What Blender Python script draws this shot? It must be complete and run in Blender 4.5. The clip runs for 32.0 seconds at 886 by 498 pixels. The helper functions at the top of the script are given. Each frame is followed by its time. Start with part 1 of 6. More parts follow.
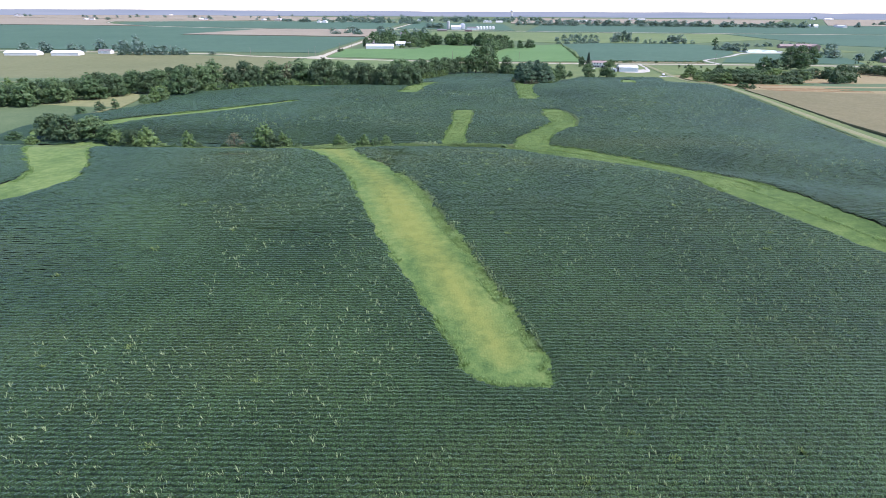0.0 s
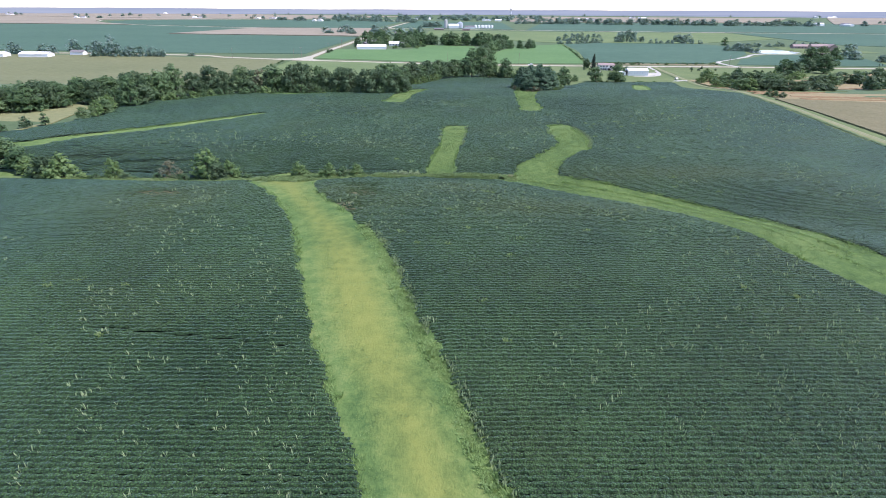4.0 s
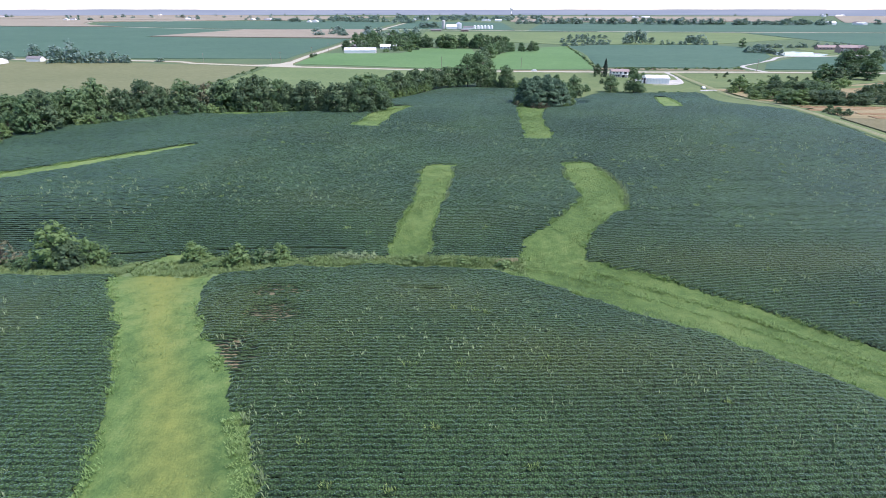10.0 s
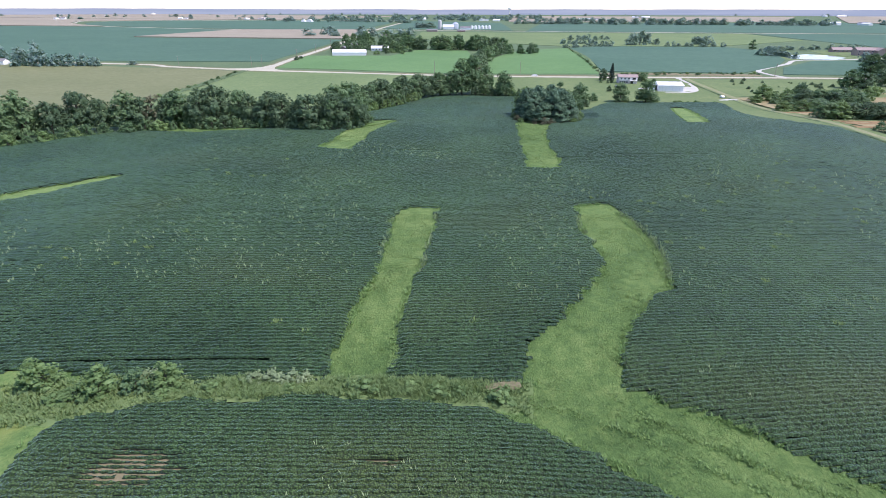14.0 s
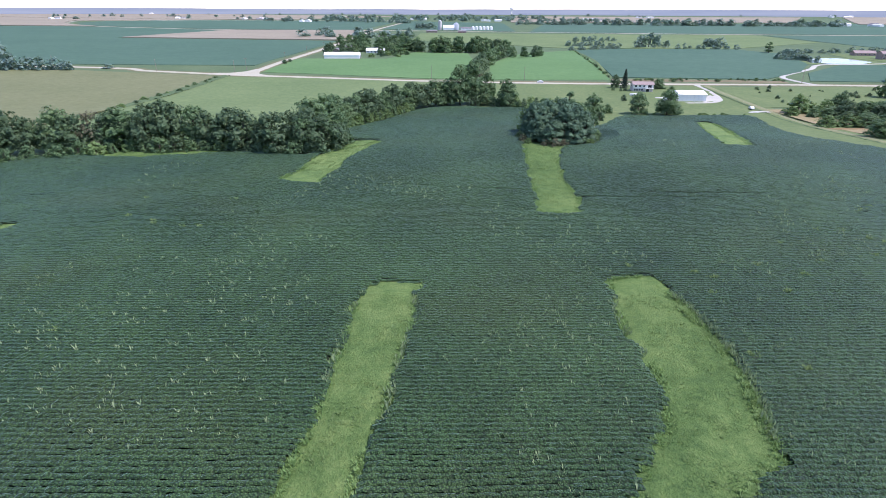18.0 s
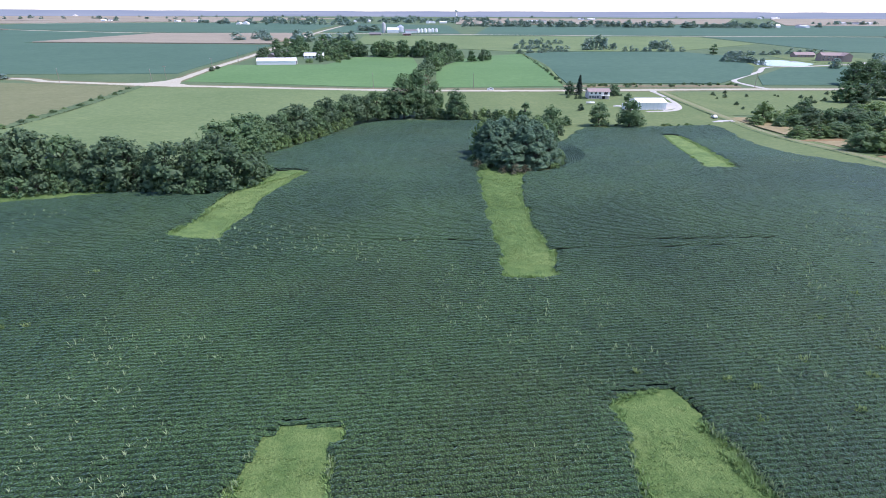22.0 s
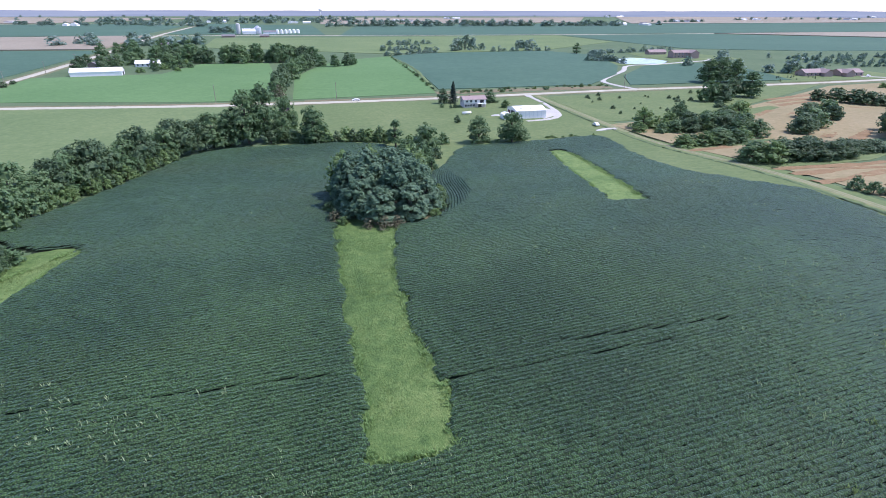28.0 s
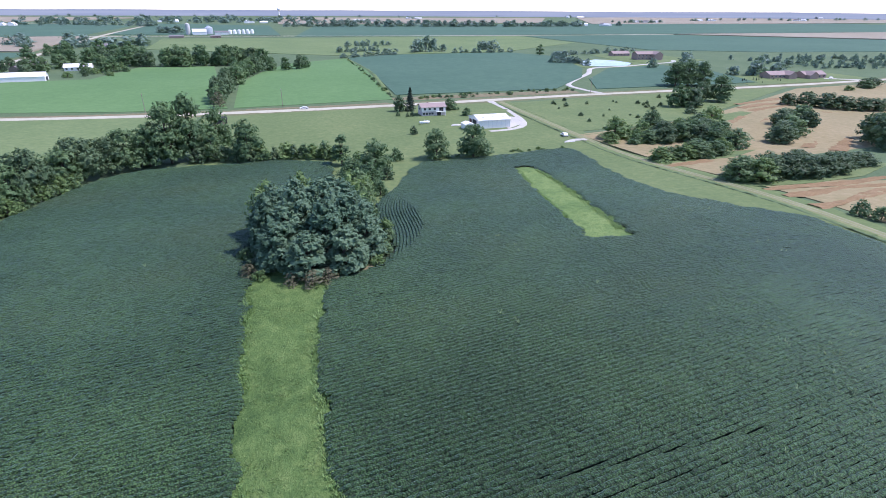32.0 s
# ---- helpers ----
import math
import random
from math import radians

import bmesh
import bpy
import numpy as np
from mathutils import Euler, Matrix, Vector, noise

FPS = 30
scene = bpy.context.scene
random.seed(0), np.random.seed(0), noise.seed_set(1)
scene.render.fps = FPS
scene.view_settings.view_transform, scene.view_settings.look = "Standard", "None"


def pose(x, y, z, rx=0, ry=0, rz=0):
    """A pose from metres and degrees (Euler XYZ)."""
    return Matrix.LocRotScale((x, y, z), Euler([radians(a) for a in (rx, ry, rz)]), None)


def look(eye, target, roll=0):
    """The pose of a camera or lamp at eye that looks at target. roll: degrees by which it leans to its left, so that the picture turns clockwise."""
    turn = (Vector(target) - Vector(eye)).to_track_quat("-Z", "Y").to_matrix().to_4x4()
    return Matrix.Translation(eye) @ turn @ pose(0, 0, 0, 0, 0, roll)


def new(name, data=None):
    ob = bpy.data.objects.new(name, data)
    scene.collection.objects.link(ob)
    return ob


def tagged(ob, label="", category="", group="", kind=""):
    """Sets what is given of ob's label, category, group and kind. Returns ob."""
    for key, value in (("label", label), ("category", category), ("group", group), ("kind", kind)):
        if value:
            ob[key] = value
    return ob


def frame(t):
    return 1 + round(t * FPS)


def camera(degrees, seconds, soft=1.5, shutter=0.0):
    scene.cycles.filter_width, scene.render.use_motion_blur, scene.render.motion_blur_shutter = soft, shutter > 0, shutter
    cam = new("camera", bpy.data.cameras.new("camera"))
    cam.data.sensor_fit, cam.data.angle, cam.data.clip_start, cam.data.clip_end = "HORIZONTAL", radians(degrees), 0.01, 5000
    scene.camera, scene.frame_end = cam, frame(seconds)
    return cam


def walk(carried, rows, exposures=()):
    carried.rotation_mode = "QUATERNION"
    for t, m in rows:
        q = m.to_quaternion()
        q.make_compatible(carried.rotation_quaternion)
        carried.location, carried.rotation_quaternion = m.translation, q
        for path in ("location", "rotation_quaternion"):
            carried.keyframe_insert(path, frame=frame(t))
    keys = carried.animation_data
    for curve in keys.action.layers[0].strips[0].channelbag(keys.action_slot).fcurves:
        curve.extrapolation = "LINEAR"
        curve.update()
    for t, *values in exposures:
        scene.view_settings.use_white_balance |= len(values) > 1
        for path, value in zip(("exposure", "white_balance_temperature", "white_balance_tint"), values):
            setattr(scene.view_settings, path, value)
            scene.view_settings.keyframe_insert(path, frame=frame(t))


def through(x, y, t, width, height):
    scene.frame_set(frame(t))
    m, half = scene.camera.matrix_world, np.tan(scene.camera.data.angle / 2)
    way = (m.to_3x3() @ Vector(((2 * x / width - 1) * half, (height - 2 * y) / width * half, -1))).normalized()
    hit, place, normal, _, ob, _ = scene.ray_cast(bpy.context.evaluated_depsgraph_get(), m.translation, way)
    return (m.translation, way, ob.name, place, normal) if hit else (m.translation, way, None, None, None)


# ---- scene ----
# ---- camera ----
cam = camera(79.85, 32.0, soft=0.8)
EXPOSURE = [(0, 0.77, 6100, 25), (13, 0.76, 6100, 25), (20, 0.71, 5920, 27), (32, 0.68, 5800, 28)]
PATH = [
    (0, (-5.723, -52.586, 47.742), (-5.764, -50.761, 46.925), 0.3),
    (1, (-4.854, -42.383, 47.8), (-4.895, -40.56, 46.98), 0.3),
    (2, (-3.966, -32.007, 47.907), (-4.006, -30.184, 47.087), 0.3),
    (3, (-3.053, -21.613, 47.948), (-3.091, -19.79, 47.126), 0.3),
    (3.5, (-2.597, -16.45, 47.941), (-2.635, -14.627, 47.119), 0.3),
    (5.5, (-0.829, 3.819, 47.774), (-0.867, 5.641, 46.95), 0.3),
    (6, (-0.386, 8.731, 47.736), (-0.426, 10.552, 46.911), 0.3),
    (7, (0.457, 18.493, 47.73), (0.417, 20.315, 46.905), 0.2),
    (8, (1.312, 28.252, 47.75), (1.27, 30.074, 46.925), 0.2),
    (9, (2.152, 38.258, 47.831), (2.108, 40.08, 47.007), 0.1),
    (10, (2.959, 48.285, 47.913), (2.916, 50.108, 47.091), 0.0),
    (11, (3.762, 58.122, 47.919), (3.72, 59.945, 47.098), -0.0),
    (12, (4.684, 67.988, 47.999), (4.645, 69.811, 47.178), -0.0),
    (13, (5.627, 77.549, 48.103), (5.591, 79.372, 47.281), 0.0),
    (14, (6.361, 86.844, 48.138), (6.325, 88.666, 47.315), 0.1),
    (14.5, (6.713, 91.468, 48.137), (6.677, 93.291, 47.314), 0.1),
    (16.5, (7.826, 110.417, 48.278), (7.793, 112.24, 47.456), 0.1),
    (17, (8.066, 115.132, 48.32), (8.028, 116.954, 47.498), 0.2),
    (18, (8.582, 124.418, 48.377), (8.542, 126.24, 47.554), 0.2),
    (18.5, (8.804, 128.888, 48.412), (8.768, 130.711, 47.589), 0.3),
    (19, (9.016, 133.244, 48.464), (9.012, 135.067, 47.642), 0.3),
    (19.5, (9.226, 137.496, 48.505), (9.244, 139.319, 47.683), 0.3),
    (20, (9.462, 141.639, 48.545), (9.49, 143.463, 47.725), 0.3),
    (20.5, (9.764, 145.693, 48.601), (9.802, 147.517, 47.781), 0.3),
    (21, (10.132, 149.687, 48.685), (10.19, 151.51, 47.866), 0.3),
    (21.5, (10.555, 153.625, 48.793), (10.641, 155.448, 47.975), 0.2),
    (22, (11.032, 157.495, 48.907), (11.165, 159.316, 48.089), 0.2),
    (22.5, (11.575, 161.279, 49.0), (11.759, 163.096, 48.183), 0.2),
    (23, (12.2, 165.018, 49.07), (12.426, 166.829, 48.253), 0.1),
    (23.5, (12.963, 168.669, 49.123), (13.224, 170.476, 48.305), 0.1),
    (24, (13.816, 172.315, 49.165), (14.122, 174.114, 48.347), 0.1),
    (24.5, (14.735, 175.923, 49.201), (15.084, 177.714, 48.383), 0.1),
    (25, (15.742, 179.449, 49.235), (16.136, 181.231, 48.417), 0.1),
    (25.5, (16.798, 182.863, 49.293), (17.226, 184.637, 48.474), 0.1),
    (27.5, (21.793, 195.476, 49.756), (22.314, 197.225, 48.937), 0.1),
    (28, (23.155, 198.662, 49.845), (23.696, 200.405, 49.025), 0.1),
    (28.5, (24.589, 201.857, 49.914), (25.145, 203.595, 49.095), 0.2),
    (29, (26.08, 204.974, 49.951), (26.651, 206.707, 49.131), 0.2),
    (29.5, (27.581, 208.001, 49.96), (28.167, 209.728, 49.14), 0.2),
    (30, (29.091, 210.932, 49.953), (29.689, 212.655, 49.132), 0.2),
    (30.5, (30.609, 213.795, 49.939), (31.222, 215.513, 49.118), 0.2),
    (31, (32.154, 216.608, 49.927), (32.785, 218.32, 49.107), 0.2),
    (31.5, (33.72, 219.406, 49.921), (34.365, 221.113, 49.101), 0.2),
    (32, (35.329, 222.149, 49.914), (35.983, 223.852, 49.095), 0.3),
]
walk(cam, [(t, look(eye, target, roll)) for t, eye, target, roll in PATH], EXPOSURE)

# ---- world and sun ----
SUN_DIR = Vector((0.86, -0.22, 1.35)).normalized()      # towards the sun: high in the east-south-east
world = bpy.data.worlds.new("sky_world")
scene.world = world
world.use_nodes = True
wnt = world.node_tree
sky = wnt.nodes.new("ShaderNodeTexSky")
sky.sky_type = "NISHITA"
sky.sun_disc = False
sky.sun_elevation = math.asin(SUN_DIR.z)
sky.sun_rotation = math.atan2(SUN_DIR.x, SUN_DIR.y)
sky.air_density, sky.dust_density, sky.ozone_density = 1.0, 0.3, 3.0
wnt.nodes["Background"].inputs["Strength"].default_value = 0.15
wnt.links.new(sky.outputs[0], wnt.nodes["Background"].inputs[0])

sun_data = bpy.data.lights.new("sun", "SUN")
sun_data.energy, sun_data.angle, sun_data.color = 3.4, radians(0.6), (1.0, 0.955, 0.88)
sun = new("sun", sun_data)
sun.matrix_world = look(SUN_DIR * 500, (0, 0, 0))


# ---- helpers ----
def ss(a, b, v):
    t = np.clip((np.asarray(v, float) - a) / (b - a), 0, 1)
    return t * t * (3 - 2 * t)


def creek_y(x):
    x = np.asarray(x, float)
    return np.where(x < 10, 143.5 + 0.02 * (10 - x), 143.5 - (x - 10) * 0.52)


def height(x, y):
    """The lie of the land: two low rises with a creek draw between, falling off to the road."""
    x, y = np.asarray(x, float), np.asarray(y, float)
    z = -0.6 + 5.4 * ss(8, 78, y) + 1.2 * ss(10, 60, x) * ss(30, 80, y) * (1 - ss(90, 140, y))
    z = z - (2.9 + 1.8 * ss(30, 90, -x)) * np.exp(-((y - creek_y(x)) / 17) ** 2)
    z = z + 2.6 * np.exp(-((x - 115) / 45) ** 2 - ((y - 265) / 55) ** 2)
    z = z - 5.4 * ss(300, 400, y) + 3.5 * ss(480, 680, y) + 6.0 * ss(700, 1500, y) + 22.0 * ss(2200, 4900, np.hypot(x, y))
    return z


def gz(x, y):
    return float(height(x, y))


def hash2(i, j, seed):
    h = np.sin(i * 127.1 + j * 311.7 + seed * 74.7) * 43758.5453
    return h - np.floor(h)


def vnoise(x, y, size, seed=0):
    """Smooth value noise in 0..1 with cells of the given size in metres."""
    x, y = np.asarray(x, float) / size, np.asarray(y, float) / size
    i, j = np.floor(x), np.floor(y)
    u, v = x - i, y - j
    u, v = u * u * (3 - 2 * u), v * v * (3 - 2 * v)
    a, b = hash2(i, j, seed), hash2(i + 1, j, seed)
    c, d = hash2(i, j + 1, seed), hash2(i + 1, j + 1, seed)
    return (a * (1 - u) + b * u) * (1 - v) + (c * (1 - u) + d * u) * v


def mesh_data(name, verts, faces, mats, index=None, smooth=False):
    """A mesh from numpy arrays; faces all of one length."""
    verts, faces = np.asarray(verts, np.float32), np.asarray(faces, np.int32)
    me = bpy.data.meshes.new(name)
    n, k = faces.shape
    me.vertices.add(len(verts))
    me.vertices.foreach_set("co", verts.ravel())
    me.loops.add(n * k)
    me.loops.foreach_set("vertex_index", faces.ravel())
    me.polygons.add(n)
    me.polygons.foreach_set("loop_start", np.arange(0, n * k, k, dtype=np.int32))
    for m in (mats if isinstance(mats, (list, tuple)) else [mats]):
        me.materials.append(m)
    if index is not None:
        me.polygons.foreach_set("material_index", np.asarray(index, np.int32))
    me.polygons.foreach_set("use_smooth", np.full(n, smooth))
    me.update(calc_edges=True)
    me.validate()
    return me


def part(name, bm, material, parent=None, label="", smooth=False):
    """Links a bmesh as one mesh object, under a thing or a part."""
    me = bpy.data.meshes.new(name)
    bm.to_mesh(me)
    bm.free()
    me.materials.append(material)
    if smooth:
        me.polygons.foreach_set("use_smooth", np.full(len(me.polygons), True))
    ob = new(name, me)
    if parent:
        ob.parent = parent
    if label:
        tagged(ob, label)
    return ob


def child(name, me, parent, m=None, label=""):
    ob = new(name, me)
    ob.parent = parent
    if m is not None:
        ob.matrix_basis = m
    if label:
        tagged(ob, label)
    return ob


def thing(name, x, y, z=None, rz=0.0, scale=1.0):
    ob = new(name)
    ob.empty_display_size = 0.5
    ob.matrix_basis = pose(x, y, gz(x, y) if z is None else z, 0, 0, rz) @ Matrix.Diagonal((scale, scale, scale, 1))
    return ob


def box(bm, x0, x1, y0, y1, z0, z1, bevel=0.0):
    made = bmesh.ops.create_cube(bm, size=1.0, matrix=Matrix.Translation(((x0 + x1) / 2, (y0 + y1) / 2, (z0 + z1) / 2)) @ Matrix.Diagonal((x1 - x0, y1 - y0, z1 - z0, 1)))
    if bevel:
        edges = {e for v in made["verts"] for e in v.link_edges}
        bmesh.ops.bevel(bm, geom=list(edges), offset=bevel, segments=1, affect="EDGES")
    return bm


def tube(bm, a, b, r0, r1, sides=7):
    a, b = Vector(a), Vector(b)
    turn = (b - a).to_track_quat("Z", "Y").to_matrix().to_4x4()
    bmesh.ops.create_cone(bm, cap_ends=True, segments=sides, radius1=r0, radius2=r1, depth=(b - a).length,
                          matrix=Matrix.Translation((a + b) / 2) @ turn)
    return bm

# ---- materials ----
def ramp(nt, fac, stops):
    node = nt.nodes.new("ShaderNodeValToRGB")
    while len(node.color_ramp.elements) < len(stops):
        node.color_ramp.elements.new(0.5)
    for el, (p, c) in zip(node.color_ramp.elements, stops):
        el.position, el.color = p, (*c, 1)
    nt.links.new(fac, node.inputs[0])
    return node.outputs[0]


def noise_of(nt, vec, scale, detail=4.0, rough=0.6, dim="3D"):
    node = nt.nodes.new("ShaderNodeTexNoise")
    node.inputs["Scale"].default_value, node.inputs["Detail"].default_value, node.inputs["Roughness"].default_value = scale, detail, rough
    if vec is not None:
        nt.links.new(vec, node.inputs["Vector"])
    return node.outputs["Fac"]


def blend(nt, fac, a, b, mode="MIX"):
    node = nt.nodes.new("ShaderNodeMix")
    node.data_type, node.blend_type = "RGBA", mode
    for sock, v in ((node.inputs[0], fac), (node.inputs[6], a), (node.inputs[7], b)):
        if isinstance(v, (int, float)):
            sock.default_value = v
        elif isinstance(v, tuple):
            sock.default_value = (*v, 1)
        else:
            nt.links.new(v, sock)
    return node.outputs[2]


def calc(nt, op, a, b=0.0, c=0.0):
    node = nt.nodes.new("ShaderNodeMath")
    node.operation = op
    for sock, v in zip(node.inputs, (a, b, c)):
        if isinstance(v, (int, float)):
            sock.default_value = v
        else:
            nt.links.new(v, sock)
    return node.outputs[0]


def start(name, rough=0.8, metal=0.0, spec=0.3):
    m = bpy.data.materials.new(name)
    m.use_nodes = True
    nt = m.node_tree
    b = nt.nodes["Principled BSDF"]
    b.inputs["Roughness"].default_value, b.inputs["Metallic"].default_value = rough, metal
    b.inputs["Specular IOR Level"].default_value = spec
    return m, nt, b


def place_of(nt, scale=(1, 1, 1), turn=0.0, world_space=True):
    co = nt.nodes.new("ShaderNodeNewGeometry").outputs["Position"] if world_space else nt.nodes.new("ShaderNodeTexCoord").outputs["Object"]
    mp = nt.nodes.new("ShaderNodeMapping")
    mp.inputs["Scale"].default_value = scale
    mp.inputs["Rotation"].default_value = (0, 0, turn)
    nt.links.new(co, mp.inputs[0])
    return mp.outputs[0]


def bumped(nt, b, fac, strength, dist):
    node = nt.nodes.new("ShaderNodeBump")
    node.inputs["Strength"].default_value, node.inputs["Distance"].default_value = strength, dist
    nt.links.new(fac, node.inputs["Height"])
    nt.links.new(node.outputs[0], b.inputs["Normal"])


def ground_like(name, dark, mid, light, fine=2.0, broad=0.03, bump=0.4, dist=0.15, rough=0.9, spec=0.15, stretch=(1, 1, 1), turn=0.0, gap_shade=None, weights=(0.5, 0.3, 0.2), middle=None, spread=0.16):
    """Grass, crops and soil: fine grain, broad stains and, where given, painted shade between rows (metres apart,
    strength, turn).
    """
    m, nt, b = start(name, rough, spec=spec)
    co = place_of(nt, stretch, turn)
    flat = place_of(nt)
    f1, f2, f3 = noise_of(nt, co, fine, 5, 0.7), noise_of(nt, flat, broad, 4, 0.55), noise_of(nt, flat, broad * 9, 3, 0.6)
    mixf = calc(nt, "ADD", calc(nt, "MULTIPLY", f1, weights[0]), calc(nt, "ADD", calc(nt, "MULTIPLY", f2, weights[1]), calc(nt, "MULTIPLY", f3, weights[2])))
    col = ramp(nt, mixf, [(0.5 - spread, dark), (0.5, mid), (0.5 + spread, light)])
    if gap_shade:
        apart, force, way, dim = gap_shade
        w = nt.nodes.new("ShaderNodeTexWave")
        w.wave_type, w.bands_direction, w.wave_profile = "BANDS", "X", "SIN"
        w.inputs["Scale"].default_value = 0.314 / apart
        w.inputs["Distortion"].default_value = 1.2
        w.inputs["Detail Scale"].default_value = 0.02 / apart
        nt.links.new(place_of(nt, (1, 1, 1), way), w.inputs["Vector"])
        # Bands darkened in the colour for the shade between crop rows.
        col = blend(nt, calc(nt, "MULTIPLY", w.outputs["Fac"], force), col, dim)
    if middle:
        at = nt.nodes.new("ShaderNodeAttribute")
        at.attribute_name = "mid"
        k = calc(nt, "MULTIPLY", at.outputs["Fac"], calc(nt, "ADD", calc(nt, "MULTIPLY", f2, 1.6), calc(nt, "MULTIPLY", f3, 1.2)))
        k = calc(nt, "ADD", k, calc(nt, "MULTIPLY", f1, 0.4))
        soft = nt.nodes.new("ShaderNodeMapRange")
        soft.inputs["From Min"].default_value, soft.inputs["From Max"].default_value, soft.inputs["To Max"].default_value = 0.6, 1.7, 0.7
        nt.links.new(k, soft.inputs["Value"])
        col = blend(nt, soft.outputs[0], col, middle)
    nt.links.new(col, b.inputs["Base Color"])
    bumped(nt, b, f1, bump, dist)
    return m


def leafy(name, dark, mid, light, through=0.25, tint=(0.2, 0.3, 0.06), fine=0.6):
    """Foliage: varies by tree, by clump and along the leaf, and lets some light through."""
    m, nt, b = start(name, 0.55, spec=0.25)
    info = nt.nodes.new("ShaderNodeObjectInfo")
    geo = nt.nodes.new("ShaderNodeNewGeometry")
    n = noise_of(nt, place_of(nt), fine, 3, 0.6)
    f = calc(nt, "ADD", calc(nt, "MULTIPLY", n, 0.5), calc(nt, "ADD", calc(nt, "MULTIPLY", info.outputs["Random"], 0.3), calc(nt, "MULTIPLY", geo.outputs["Random Per Island"], 0.2)))
    col = ramp(nt, f, [(0.25, dark), (0.5, mid), (0.78, light)])
    nt.links.new(col, b.inputs["Base Color"])
    tr = nt.nodes.new("ShaderNodeBsdfTranslucent")
    nt.links.new(blend(nt, 0.5, col, tint), tr.inputs["Color"])
    mx = nt.nodes.new("ShaderNodeMixShader")
    mx.inputs[0].default_value = through
    nt.links.new(b.outputs[0], mx.inputs[1])
    nt.links.new(tr.outputs[0], mx.inputs[2])
    nt.links.new(mx.outputs[0], nt.nodes["Material Output"].inputs["Surface"])
    return m


def plain(name, colour, rough=0.7, metal=0.0, grain=0.12, scale=1.5, bump=0.0, spec=0.3):
    m, nt, b = start(name, rough, metal, spec)
    co = place_of(nt, world_space=False)
    f = calc(nt, "ADD", calc(nt, "MULTIPLY", noise_of(nt, co, scale, 5), 0.6), calc(nt, "MULTIPLY", noise_of(nt, co, scale * 12, 2), 0.4))
    lo, hi = tuple(c * (1 - grain) for c in colour), tuple(min(1, c * (1 + grain)) for c in colour)
    nt.links.new(ramp(nt, f, [(0.3, lo), (0.7, hi)]), b.inputs["Base Color"])
    if bump:
        bumped(nt, b, f, bump, 0.02)
    return m


def bean_leaf(name, dark, mid, light, worn):
    """Overlapping bean leaves: small cupped clumps with painted shade between them, and stains of better and poorer
    growth.
    """
    m, nt, b = start(name, 0.6, spec=0.2)
    # Leaf gloss, its tint kept bluish to stand in for haze far off.
    b.inputs["Sheen Weight"].default_value, b.inputs["Sheen Roughness"].default_value = 0.17, 0.45
    b.inputs["Sheen Tint"].default_value = (0.62, 0.94, 0.9, 1)
    flat = place_of(nt)
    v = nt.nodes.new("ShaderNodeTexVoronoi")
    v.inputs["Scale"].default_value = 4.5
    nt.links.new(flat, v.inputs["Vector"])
    f = calc(nt, "ADD", calc(nt, "MULTIPLY", noise_of(nt, flat, 7.0, 3, 0.7), 0.5), calc(nt, "ADD", calc(nt, "MULTIPLY", noise_of(nt, flat, 0.03, 4, 0.55), 0.3), calc(nt, "MULTIPLY", noise_of(nt, flat, 0.4, 3, 0.6), 0.2)))
    col = ramp(nt, f, [(0.4, dark), (0.5, mid), (0.6, light)])
    stain = ramp(nt, noise_of(nt, place_of(nt, (1, 1.8, 1)), 0.022, 4, 0.5), [(0.52, (0.0, 0.0, 0.0)), (0.72, (0.6, 0.6, 0.6))])
    col = blend(nt, stain, col, worn)
    at = nt.nodes.new("ShaderNodeAttribute")
    at.attribute_name = "poor"
    col = blend(nt, calc(nt, "MULTIPLY", at.outputs["Fac"], 0.9), col, tuple(1.15 * c for c in worn))
    # Shade in the crevices between leaf clumps, multiplied into the colour.
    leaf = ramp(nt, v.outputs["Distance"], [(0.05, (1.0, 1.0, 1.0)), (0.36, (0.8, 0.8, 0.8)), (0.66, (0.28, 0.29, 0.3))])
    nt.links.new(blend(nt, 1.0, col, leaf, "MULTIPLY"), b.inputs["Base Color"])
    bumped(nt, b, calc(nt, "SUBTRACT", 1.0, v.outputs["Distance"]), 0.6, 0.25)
    return m


M_GROUND = ground_like("rough_pasture", (0.065, 0.105, 0.048), (0.095, 0.14, 0.065), (0.135, 0.175, 0.085), 1.2, 0.02)
# Near-black green: shade between the bean rows put into the floor's colour.
M_ROWSHADE = ground_like("row_shade_floor", (0.015, 0.025, 0.013), (0.025, 0.038, 0.019), (0.040, 0.049, 0.027), 3.0, 0.05)
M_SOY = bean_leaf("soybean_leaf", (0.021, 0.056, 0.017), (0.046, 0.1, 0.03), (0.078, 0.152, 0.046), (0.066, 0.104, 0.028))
# Flat canopy with the dark of its row gaps painted on as bands.
M_SOYFAR = ground_like("soybean_canopy", (0.018, 0.042, 0.023), (0.036, 0.076, 0.041), (0.058, 0.11, 0.058), 2.6, 0.03, 0.9, 0.3, rough=0.7, spec=0.2, gap_shade=(0.76, 0.5, radians(90), (0.014, 0.032, 0.018)))
M_GRASS = ground_like("waterway_grass", (0.05, 0.097, 0.027), (0.098, 0.163, 0.045), (0.165, 0.23, 0.07), 3.4, 0.06, 1.0, 0.3, stretch=(1, 0.7, 1), weights=(0.35, 0.35, 0.3), spread=0.11)
M_GRASSPALE = ground_like("pale_waterway_grass", (0.075, 0.135, 0.042), (0.13, 0.2, 0.06), (0.2, 0.265, 0.088), 3.4, 0.06, 0.9, 0.25, stretch=(1, 0.7, 1), weights=(0.35, 0.35, 0.3), spread=0.11)
